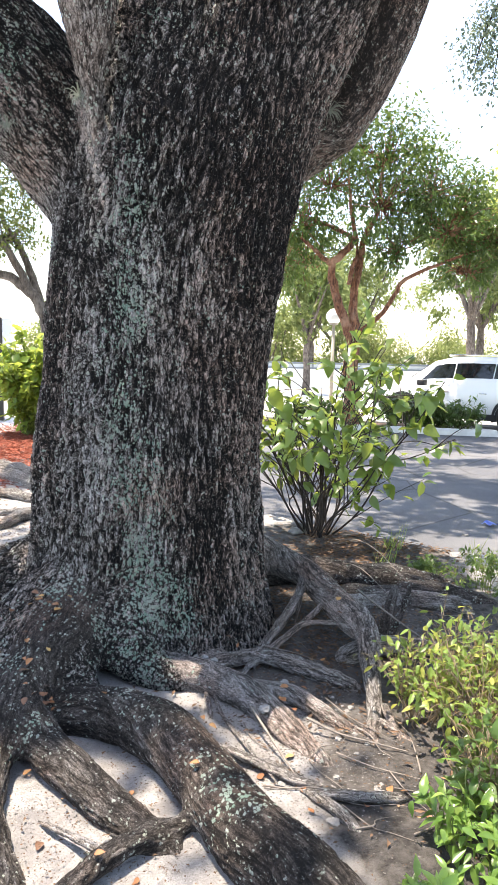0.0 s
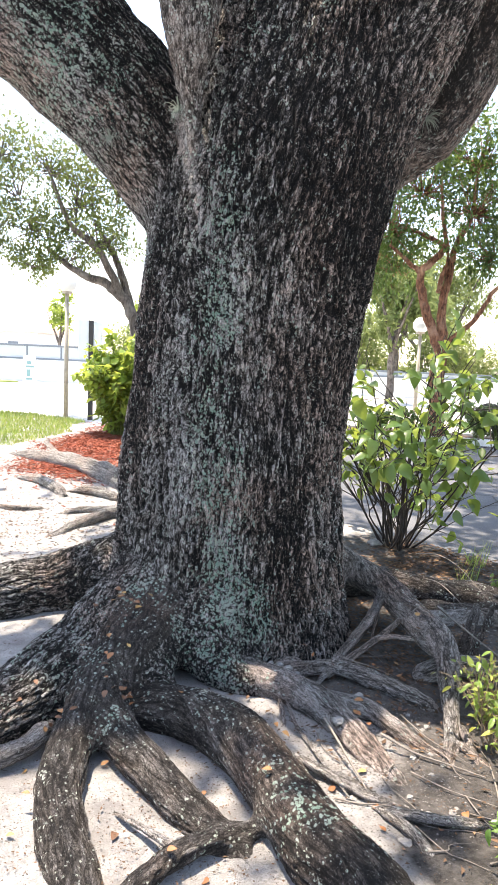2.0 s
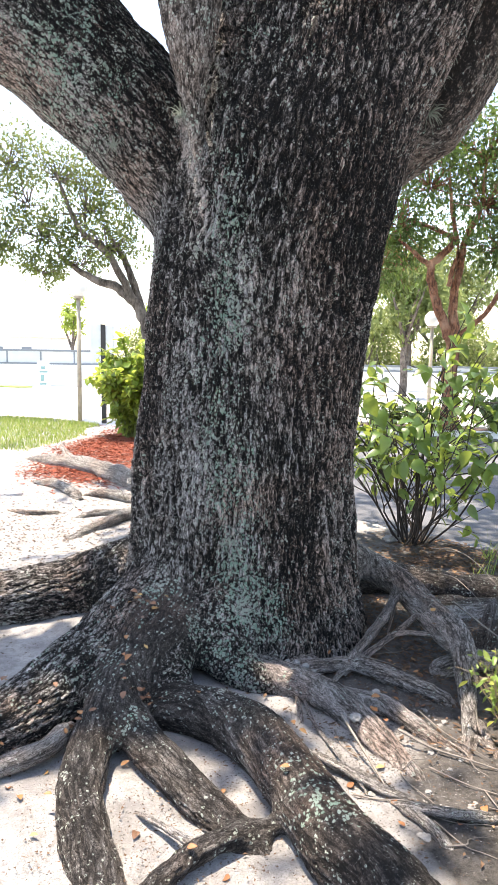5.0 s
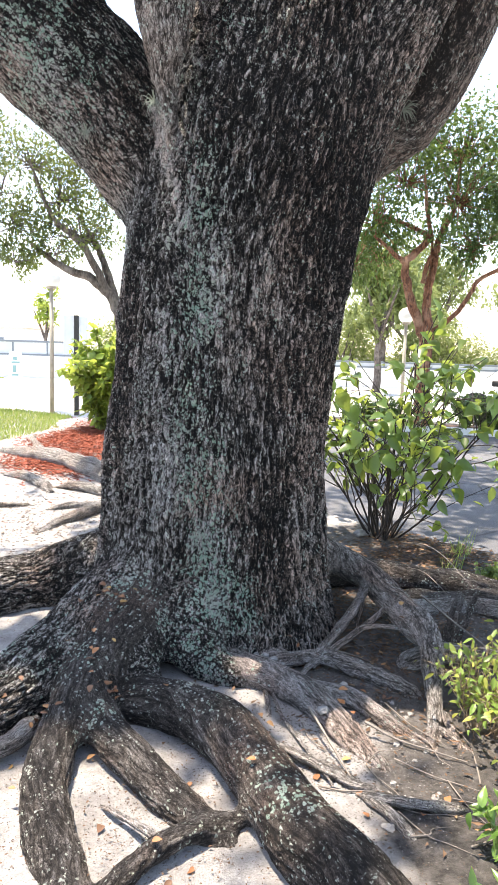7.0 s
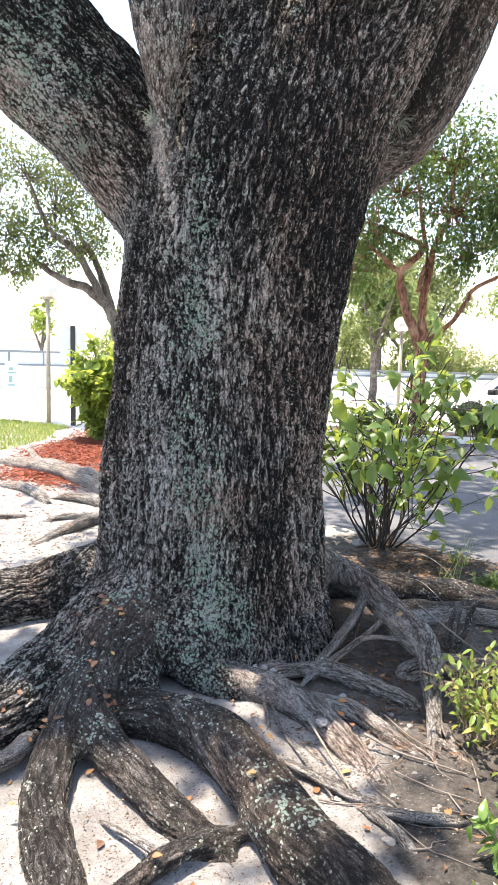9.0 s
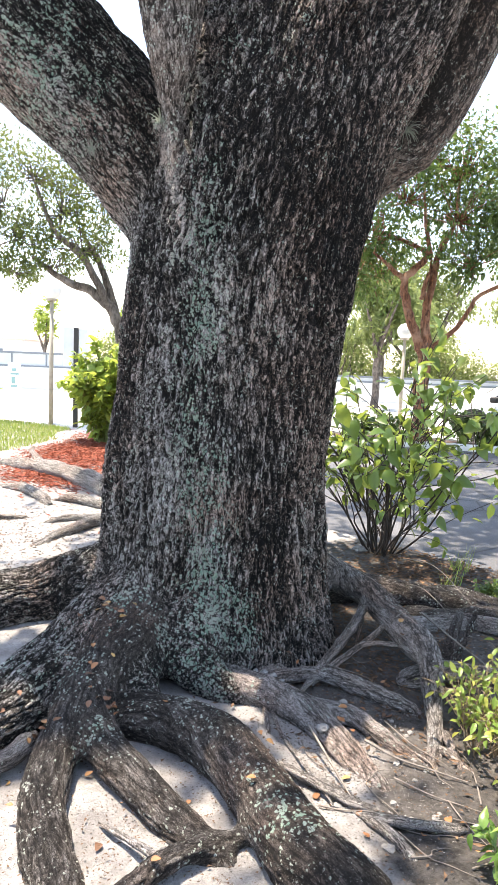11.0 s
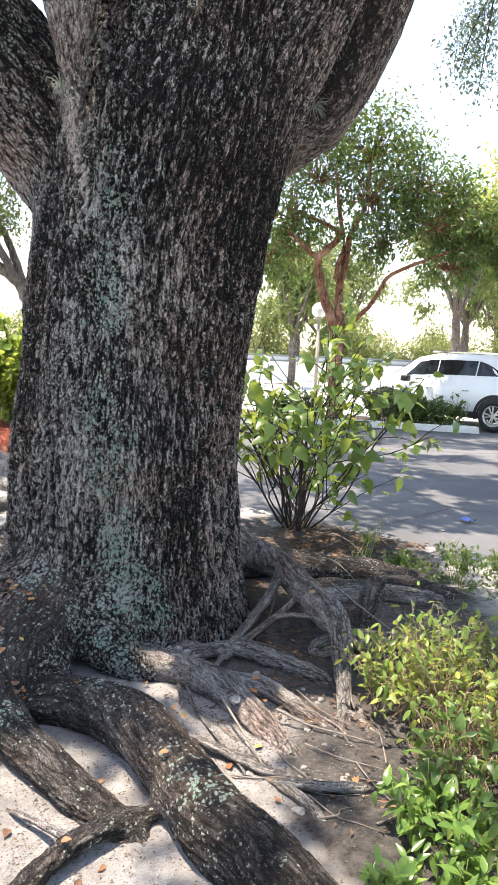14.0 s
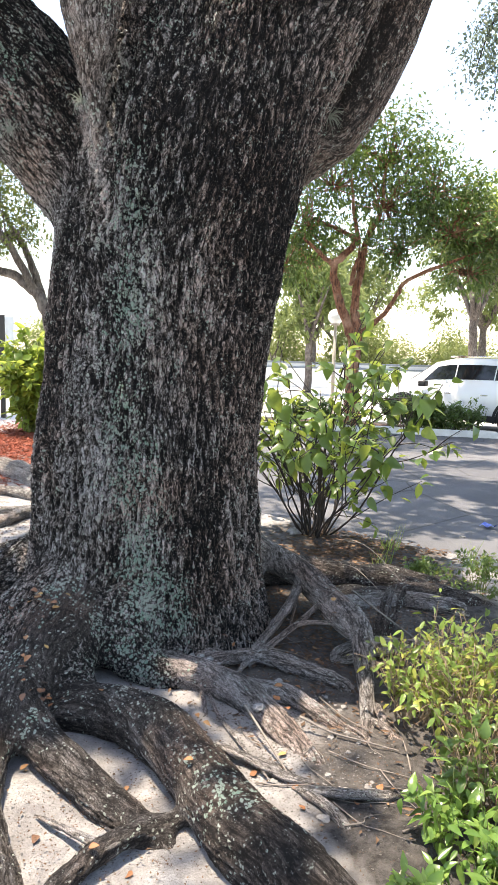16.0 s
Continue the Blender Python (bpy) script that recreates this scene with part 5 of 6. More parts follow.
def scatter_patch(name, cx, cy, rx, ry, turn, n, size, material, label, seed, thin=0.28):
    q = np.random.default_rng(seed)
    u = q.normal(size=(n, 2)) * 0.55
    c, s = math.cos(turn), math.sin(turn)
    xy = np.column_stack([cx + u[:, 0] * rx * c - u[:, 1] * ry * s, cy + u[:, 0] * rx * s + u[:, 1] * ry * c])
    xy = xy[bed_side(xy[:, 0], xy[:, 1]) > 0.1]
    if name == "mulch":
        xy = xy[xy[:, 0] > mulch_edge(xy[:, 1]) + 0.15 * q.normal(size=len(xy))]
    pos = np.column_stack([xy, ground_height(xy[:, 0], xy[:, 1]) + 0.004 + 0.02 * q.random(len(xy))])
    v, f = leaf_arrays(q, pos, size, size * thin, None, 0.0, 0.4)
    v[:, 2] = pos[:, 2].repeat(4) + (v[:, 2] - pos[:, 2].repeat(4)) * 0.25
    return tagged(mesh_object(name, v, f, material, smooth=False), label, "mulch", kind="stuff")


scatter_patch("mulch", -2.7, 7.4, 1.1, 2.6, 0.2, 15000, 0.09, MULCH, "red-dyed shredded wood mulch", 61)
scatter_patch("mulch", -2.6, 4.9, 1.1, 0.6, -0.4, 3000, 0.08, MULCH, "thin red wood mulch scattered over soil", 62)
LITTER = leaf_material("dry_litter", (0.05, 0.03, 0.02), (0.15, 0.09, 0.055), (0.36, 0.22, 0.11), 0.1, 0.9)
scatter_patch("leaf_litter", 0.75, -0.1, 0.7, 0.8, 0.2, 2600, 0.035, LITTER, "brown leaf crumbs and bark bits on soil", 63, 0.4)
scatter_patch("leaf_litter", 1.3, 1.5, 0.8, 0.6, 0.4, 1800, 0.05, LITTER, "dry brown leaf litter under the shrub", 64, 0.45)
scatter_patch("leaf_litter", 0.4, -1.2, 0.9, 0.7, 0.0, 700, 0.016, LITTER, "tiny brown bark crumbs on sand", 65, 0.5)
scatter_patch("leaf_litter", -2.2, 2.2, 1.4, 1.6, 0.3, 1600, 0.035, LITTER, "scattered brown leaf bits on pale soil", 66, 0.4)

scatter_patch("leaf_litter", -0.35, -1.7, 0.7, 0.45, 0.0, 900, 0.010, LITTER, "tiny dark crumbs of bark on pale sand", 67, 0.6)
scatter_patch("leaf_litter", -1.6, -1.0, 0.7, 0.8, 0.0, 700, 0.016, LITTER, "small brown crumbs on pale sand", 68, 0.5)

# single fallen leaves
k = Mat("fallen_leaf_varied")
k.set(Base_Color=k.ramp(k.random(False), (0.0, (0.10, 0.05, 0.028)), (0.4, (0.25, 0.10, 0.036)), (0.85, (0.31, 0.15, 0.055)), (1.0, (0.36, 0.23, 0.08))), Roughness=0.6)
meshes = [unit_leaf(0.5 + 0.06 * i, -0.12 + 0.08 * i, 0.5 - 0.1 * i, k.m, "fallen_leaf", 0.03 * (i % 3)) for i in range(5)]
spots = [(-0.62, -0.62, 0.07, 16), (-0.62, -0.85, 0.08, 8), (-0.50, -1.08, 0.05, 12), (-0.78, -1.25, 0.06, 9), (-0.86, -1.55, 0.14, 8), (-0.18, -1.95, 0.09, 14), (0.25, -0.52, 0.12, 7), (0.62, -0.5, 0.14, 9), (0.35, -1.0, 0.3, 10),
         (0.62, -1.6, 0.12, 6), (0.2, -1.3, 0.14, 4), (-0.2, -1.5, 0.3, 6), (-1.3, -0.9, 0.3, 8), (0.9, -0.1, 0.3, 9), (1.2, 1.7, 0.25, 8), (-1.5, 0.8, 0.4, 6)]
q = np.random.default_rng(77)
for x, y, s, n in spots:
    for _ in range(n):
        px, py = x + q.normal() * s * 0.8, y + q.normal() * s * 0.8
        if tree_top(px, py, 0.012, 0.9) > 0.3 and py > -0.58:
            continue
        ob = new("fallen_leaf", meshes[q.integers(5)])
        sc = q.uniform(0.028, 0.046)
        ob.matrix_basis = pose(px, py, tree_top(px, py, 0.016, 0.42) + 0.008, q.uniform(-25, 25), q.uniform(-25, 25), q.uniform(0, 360)) @ Matrix.Scale(sc, 4)
        tagged(ob, "dry orange-brown fallen leaf", "leaf", "fallen leaves")

# stones
STONE = plain("pale_limestone", (0.30, 0.29, 0.275), 0.9, var=0.45, scale=40, bump=0.4)
for x, y, s in [(0.335, -1.04, 0.027), (0.50, -1.615, 0.02), (0.10, -0.66, 0.014), (0.14, -0.68, 0.017), (0.18, -0.68, 0.013), (0.06, -0.64, 0.012), (0.45, -0.80, 0.018), (0.50, -0.82, 0.014), (0.95, 2.05, 0.07), (2.6, 2.4, 0.03)] + [(q.uniform(0.15, 0.75), q.uniform(-1.5, -0.8), q.uniform(0.006, 0.016)) for _ in range(34)]:
    if s < 0.0165 and tree_top(x, y) > float(ground_height(np.array([x]), np.array([y]))[0]) + 0.008 and x > 0.2:
        continue
    bm = bmesh.new()
    bmesh.ops.create_icosphere(bm, subdivisions=2, radius=s)
    o = Vector(q.normal(size=3) * 9)
    for w in bm.verts:
        w.co *= 1 + 0.6 * noise.noise(w.co * (1.7 / s) + o)
        w.co.z *= 0.55
    ob = part("stone", bm, STONE)
    ob.matrix_basis = pose(x, y, (tree_top(x, y) if y < 2 else float(ground_height(np.array([x]), np.array([y]))[0]) + 0.01) + s * 0.12, 0, 0, q.uniform(0, 360))
    tagged(ob, "small pale rough stone lying on sand", "stone", "stones")

# loose grit over the trodden sand
GRIT = leaf_material("mixed_grit", (0.05, 0.043, 0.038), (0.19, 0.178, 0.165), (0.42, 0.40, 0.38), 0.0, 0.9, 0.88)
for cx, cy, rx, ry, n, size, seed in ((0.45, -1.2, 0.42, 0.45, 4200, 0.0036, 71), (0.5, -0.75, 0.35, 0.25, 1500, 0.0048, 72), (-0.35, -1.55, 0.45, 0.35, 1500, 0.0028, 73), (-1.9, 1.8, 1.3, 1.6, 2600, 0.009, 74), (1.25, 0.6, 0.5, 0.7, 2000, 0.008, 75)):
    w = np.random.default_rng(seed)
    xy = w.normal(size=(n, 2)) * 0.6 * np.array([rx, ry]) + np.array([cx, cy])
    c3 = np.column_stack([xy, ground_height(xy[:, 0], xy[:, 1]) + size * 0.15])
    oct6 = np.array([(1, 0, 0), (-1, 0, 0), (0, 1, 0), (0, -1, 0), (0, 0, 0.7), (0, 0, -0.7)])
    v = (oct6[None] * w.uniform(0.5, 1.3, (n, 6, 1)) * (size * w.uniform(0.4, 1.3, n) ** 1.5)[:, None, None] + c3[:, None]).reshape(-1, 3)
    f = (np.arange(n)[:, None, None] * 6 + np.array([(0, 2, 4), (2, 1, 4), (1, 3, 4), (3, 0, 4), (2, 0, 5), (1, 2, 5), (3, 1, 5), (0, 3, 5)])[None]).reshape(-1, 3)
    tagged(mesh_object("grit", v, f, GRIT, smooth=False), "loose mixed grit and crumbs on the sand", "grit", kind="stuff")

# long thin sticks lying over the bank
for pts, r0 in ([[(1.2, 1.62, 0.06), (1.27, 1.25, 0.16), (1.33, 0.9, 0.18), (1.42, 0.42, 0.09)], 0.004], [[(0.93, -0.14, 0.27), (1.04, -0.24, 0.2), (1.2, -0.34, 0.10), (1.24, -0.37, 0.08)], 0.006], [[(1.02, 0.95, 0.07), (1.1, 0.6, 0.17), (1.16, 0.3, 0.16), (1.22, 0.05, 0.1)], 0.0035],
                [[(0.28, -1.02, 0.09), (0.33, -1.15, 0.06), (0.38, -1.28, 0.03), (0.42, -1.42, 0.02)], 0.006], [[(0.50, -1.08, 0.07), (0.62, -1.14, 0.035), (0.74, -1.2, 0.03), (0.86, -1.27, 0.03)], 0.0055], [[(0.28, -0.36, 0.07), (0.36, -0.30, 0.1), (0.46, -0.24, 0.09)], 0.006]):
    v, f = tube_arrays(catmull(np.array(pts) - np.array(pts[0]), 8), np.linspace(r0, r0 * 0.5, 8 * len(pts) - 7), 8, 0.25, int(r0 * 9000))
    ob = mesh_object("stick", v, f, STICK)
    ob.matrix_basis = pose(*pts[0])
    tagged(ob, "long thin dry grey stick lying across roots", "stick", "sticks over the roots")

# a scrap of blue plastic on the road
bm = bmesh.new()
bmesh.ops.create_grid(bm, x_segments=8, y_segments=6, size=0.06)
for w in bm.verts:
    w.co.z = 0.03 + 0.035 * noise.noise(w.co * 22)
ob = part("plastic_wrapper", bm, plain("blue_plastic", (0.12, 0.2, 0.65), 0.3, var=0.2, scale=20), smooth=True)
ob.matrix_basis = pose(3.0, 2.75, ROAD_Z, 0, 0, 20)
tagged(ob, "crumpled blue plastic wrapper lying on the asphalt", "litter")

# dry twigs on the ground
for i in range(110):
    x, y = (q.uniform(0.3, 0.98), q.uniform(-0.75, 0.05)) if i > 65 else (q.uniform(0.2, 0.95), q.uniform(-1.75, -0.35)) if i < 26 else (q.uniform(0.7, 1.7), q.uniform(-0.2, 1.4))
    a, ln = q.uniform(-1.5, 1.5), q.uniform(0.12, 0.4)
    dx, dy = math.cos(a) * ln * 0.5, math.sin(a) * ln * 0.5
    pts = []
    for u in (-1, -0.3, 0.4, 1):
        px, py = x + dx * u + q.normal() * 0.014, y + dy * u + q.normal() * 0.014
        pts.append((px, py, tree_top(px, py) + 0.006))
    zs = [p[2] for p in pts]
    if max(zs) - min(zs) > 0.035:
        continue
    pts = [(a0, b0, 0.3 * c0 + 0.7 * max(zs)) for a0, b0, c0 in pts]
    p = catmull(pts, 4) - np.array([x, y, min(zs)])
    v, f = tube_arrays(p, np.linspace(q.uniform(0.0022, 0.004), 0.0008, len(p)), 6, 0.3, i)
    ob = mesh_object("twig", v, f, STICK)
    ob.matrix_basis = pose(x, y, min(zs))
    tagged(ob, "thin dry grey twig lying on the ground", "twig", "twigs on the ground")


# ---------------------------------------------------------------- car park
KERB = plain("white_painted_kerb", (0.72, 0.72, 0.69), 0.8, var=0.22, scale=6, bump=0.25)
SOIL = plain("dark_bed_soil", (0.12, 0.075, 0.055), 0.95, var=0.5, scale=18, bump=0.8)


def rounded(points, r=0.35, n=6):
    out = []
    m = len(points)
    for i in range(m):
        p, a, b = Vector(points[i]), Vector(points[i - 1]), Vector(points[(i + 1) % m])
        u, w = (a - p).normalized() * r, (b - p).normalized() * r
        for k2 in range(n + 1):
            t = k2 / n
            out.append(tuple((p + u) * (1 - t) ** 2 + 2 * p * t * (1 - t) + (p + w) * t * t))
    return out


island = rounded([(6.75, 10.3), (5.9, 11.25), (4.4, 12.25), (0.6, 13.1), (0.2, 11.9), (4.3, 11.0)])
bm = bmesh.new()
lo = [bm.verts.new((x, y, ROAD_Z + 0.004)) for x, y in island]
cen = Vector((3.4, 11.7))
hi0 = [bm.verts.new((*(Vector(p) + (cen - Vector(p)).normalized() * 0.02), ROAD_Z + 0.13)) for p in island]
hi1 = [bm.verts.new((*(Vector(p) + (cen - Vector(p)).normalized() * 0.05), ROAD_Z + 0.15)) for p in island]
hi2 = [bm.verts.new((*(Vector(p) + (cen - Vector(p)).normalized() * 0.20), ROAD_Z + 0.15)) for p in island]
hi3 = [bm.verts.new((*(Vector(p) + (cen - Vector(p)).normalized() * 0.20), ROAD_Z + 0.05)) for p in island]
n = len(island)
for ring0, ring1 in ((lo, hi0), (hi0, hi1), (hi1, hi2), (hi2, hi3)):
    for i in range(n):
        bm.faces.new((ring0[i], ring0[(i + 1) % n], ring1[(i + 1) % n], ring1[i]))
bmesh.ops.recalc_face_normals(bm, faces=bm.faces)
tagged(part("kerb", bm, KERB), "white-painted concrete kerb round a planted island", "kerb", kind="structure")
strip("island_soil", [tuple(Vector(p) + (cen - Vector(p)).normalized() * 0.199) for p in island], ROAD_Z + 0.11, SOIL, "dark mulch soil inside a kerbed island", "soil")
for x, y, h, s, seed in ((6.0, 10.85, 0.75, 0.5, 81), (5.3, 11.1, 0.6, 0.45, 82), (5.65, 11.0, 0.8, 0.45, 83), (2.4, 11.9, 0.7, 0.5, 84), (1.4, 12.2, 0.8, 0.5, 85), (4.6, 11.45, 0.95, 0.5, 86), (4.95, 11.2, 0.85, 0.45, 87), (3.0, 11.75, 0.7, 0.5, 88)):
    make_shrub("island_shrub", pose(x, y, ROAD_Z + 0.1), "dark green leafy shrub inside the kerbed island", DARKLEAF, GREENSTEM, 22, h, s, 0.11, seed, 16, 0.007, 0.45, 0.1)

# lamp posts with globes
POST = plain("weathered_post_paint", (0.46, 0.40, 0.32), 0.6, var=0.3, scale=12)
GLOBE = plain("white_acrylic_globe", (0.82, 0.82, 0.8), 0.25, var=0.05, scale=5)
for x, y, z, h in ((-4.56, 11.46, -0.02, 2.76), (3.72, 14.1, ROAD_Z, 2.45)):
    t = thing("street_lamp", pose(x, y, z), "slim grey lamp post with a white globe on top", "lamp", "globe lamp posts")
    part("post", cyl(bmesh.new(), (0, 0, 0), (0, 0, h), 0.052, 0.042, 16), POST, t, smooth=True)
    part("base_plate", cyl(bmesh.new(), (0, 0, 0), (0, 0, 0.05), 0.11, 0.10, 16), POST, t)
    part("collar", cyl(bmesh.new(), (0, 0, h - 0.005), (0, 0, h + 0.04), 0.11, 0.11, 16), POST, t)
    bm = bmesh.new()
    bmesh.ops.create_uvsphere(bm, u_segments=24, v_segments=14, radius=0.2)
    bmesh.ops.translate(bm, vec=(0, 0, h + 0.21), verts=bm.verts)
    part("globe", bm, GLOBE, t, "white round globe", smooth=True)

# notice on a black post beside the shrub
BLACK = plain("black_metal", (0.02, 0.02, 0.022), 0.45, var=0.2)
PANEL = plain("pale_grey_panel", (0.72, 0.76, 0.78), 0.5, var=0.1)
t = thing("notice_post", pose(-4.02, 11.5, -0.02), "grey notice panel mounted on a square black post", "sign")
part("post", box(bmesh.new(), -0.05, 0.05, -0.05, 0.05, 0, 2.2, 0.008), BLACK, t)
part("panel", box(bmesh.new(), -0.29, -0.052, -0.03, 0.03, 1.35, 2.2, 0.01), PANEL, t)
part("panel", box(bmesh.new(), 0.052, 0.24, -0.03, 0.03, 1.35, 2.18, 0.01), PANEL, t)

# leaning board with teal marks at the far side of the lot
WHITE = plain("white_board", (0.78, 0.78, 0.76), 0.5, var=0.06)
TEAL = plain("teal_print", (0.2, 0.36, 0.35), 0.5, var=0.1)
t = thing("sandwich_board", pose(-9.85, 24.0, ROAD_Z, 0, 0, 24), "white sandwich board with teal marks, standing on the lot", "sign")
bm = bmesh.new()
box(bm, -0.24, 0.24, -0.02, 0.02, 0, 1.35, 0.01)
bmesh.ops.rotate(bm, matrix=Matrix.Rotation(radians(-10), 3, "X"), verts=bm.verts)
bmesh.ops.translate(bm, vec=(0, -0.25, 0), verts=bm.verts)
part("front_board", bm, WHITE, t)
bm = bmesh.new()
box(bm, -0.24, 0.24, -0.02, 0.02, 0, 1.35, 0.01)
bmesh.ops.rotate(bm, matrix=Matrix.Rotation(radians(10), 3, "X"), verts=bm.verts)
bmesh.ops.translate(bm, vec=(0, 0.25, 0), verts=bm.verts)
part("back_board", bm, WHITE, t)
for z0, z1, x0, x1 in ((1.0, 1.12, -0.1, 0.06), (0.86, 0.94, -0.16, 0.16), (0.5, 0.78, -0.12, 0.02), (0.36, 0.44, -0.16, 0.1)):
    bm = bmesh.new()
    box(bm, x0, x1, -0.026, -0.021, z0, z1)
    bmesh.ops.rotate(bm, matrix=Matrix.Rotation(radians(-10), 3, "X"), verts=bm.verts)
    bmesh.ops.translate(bm, vec=(0, -0.25, 0), verts=bm.verts)
    part("printed_mark", bm, TEAL, t)

# low wall along the far side of the lot
WALL = plain("white_wall_paint", (0.72, 0.73, 0.73), 0.8, var=0.12, scale=2)
PALEPANEL = plain("pale_blue_panel", (0.5, 0.55, 0.6), 0.6, var=0.15, scale=2)
DARKPANEL = plain("slate_blue_panel", (0.17, 0.205, 0.24), 0.6, var=0.2, scale=2)
for x0, x1, y, top, low in ((-24.0, -8.6, 30.0, 1.72, 1.08), (3.0, 16.0, 31.0, 1.22, 0.98)):
    t = thing("boundary_wall", pose(x0, y, ROAD_Z), "long low white wall with pale panels between slate-blue rails", "wall")
    L = x1 - x0
    part("plinth", box(bmesh.new(), 0, L, -0.12, 0.12, 0, low, 0.01), WALL, t)
    part("top_rail", box(bmesh.new(), 0, L, -0.1, 0.1, top + 0.004, top + 0.1, 0.01), DARKPANEL, t)
    part("bottom_rail", box(bmesh.new(), 0, L, -0.1, 0.1, low + 0.002, low + 0.08, 0.01), DARKPANEL, t)
    cnt = int(L / 1.6)
    for i in range(cnt + 1):
        px = i * (L - 0.14) / cnt
        part("post", box(bmesh.new(), px, px + 0.07, -0.06, 0.06, low + 0.082, top + 0.002), DARKPANEL, t)
        if i < cnt:
            part("panel", box(bmesh.new(), px + 0.072, px + (L - 0.14) / cnt - 0.002, -0.03, 0.03, low + 0.082, top + 0.002), PALEPANEL, t)

# far lawn strip on the lot, before the wall
strip("grass_verge", [(-24.0, 28.2), (-12.4, 27.9), (-11.9, 28.3), (-12.6, 28.9), (-24.0, 29.4)], ROAD_Z + 0.06, plain("mown_verge", (0.26, 0.33, 0.09), 0.9, var=0.3, scale=4, bump=0.5), "low mown green verge across the bright lot", "grass", 0.055)

# house beyond the wall
ROOF = plain("terracotta_roof", (0.55, 0.36, 0.24), 0.8, var=0.25, scale=3)
t = thing("house", pose(-30.0, 70.0, ROAD_Z), "distant pale house with a low terracotta roof", "house")
part("wall", box(bmesh.new(), -6, 6, -4, 4, 0, 3.2), WALL, t)
bm = bmesh.new()
a = [bm.verts.new(c) for c in ((-6.6, -4.6, 3.2), (6.6, -4.6, 3.2), (6.6, 4.6, 3.2), (-6.6, 4.6, 3.2), (-4, 0, 5.2), (4, 0, 5.2))]
for fc in ((0, 1, 5, 4), (1, 2, 5), (2, 3, 4, 5), (3, 0, 4), (3, 2, 1, 0)):
    bm.faces.new([a[i] for i in fc])
part("roof", bm, ROOF, t)
for px in (-3.5, 0.5, 3.5):
    w = part("window", box(bmesh.new(), px - 0.6, px + 0.6, -4.06, -4.002, 1.0, 2.3), WALL, t)
    part("pane", box(bmesh.new(), px - 0.52, px + 0.52, -4.08, -4.062, 1.08, 2.22), DARKPANEL, w)


# ---------------------------------------------------------------- cars
def paint(name, colour):
    k2 = Mat(name)
    k2.set(Base_Color=colour, Roughness=0.3)
    k2.bsdf.inputs["Coat Weight"].default_value = 0.6
    return k2.m


GLASS = plain("tinted_window_glass", (0.012, 0.015, 0.017), 0.06, var=0.1)
RUBBER = plain("tyre_rubber", (0.022, 0.022, 0.023), 0.8, var=0.3, scale=30)
ALLOY = plain("alloy_wheel", (0.62, 0.62, 0.63), 0.3, 0.8, var=0.1)
TRIM = plain("black_plastic_trim", (0.018, 0.018, 0.02), 0.6, var=0.2)
REDLENS = plain("red_tail_lens", (0.5, 0.015, 0.02), 0.15, var=0.1, coat=0.5)
CLEARLENS = plain("clear_lens", (0.75, 0.75, 0.78), 0.15, var=0.05)
CHROME = plain("chrome", (0.75, 0.75, 0.76), 0.12, 1.0, var=0.05)


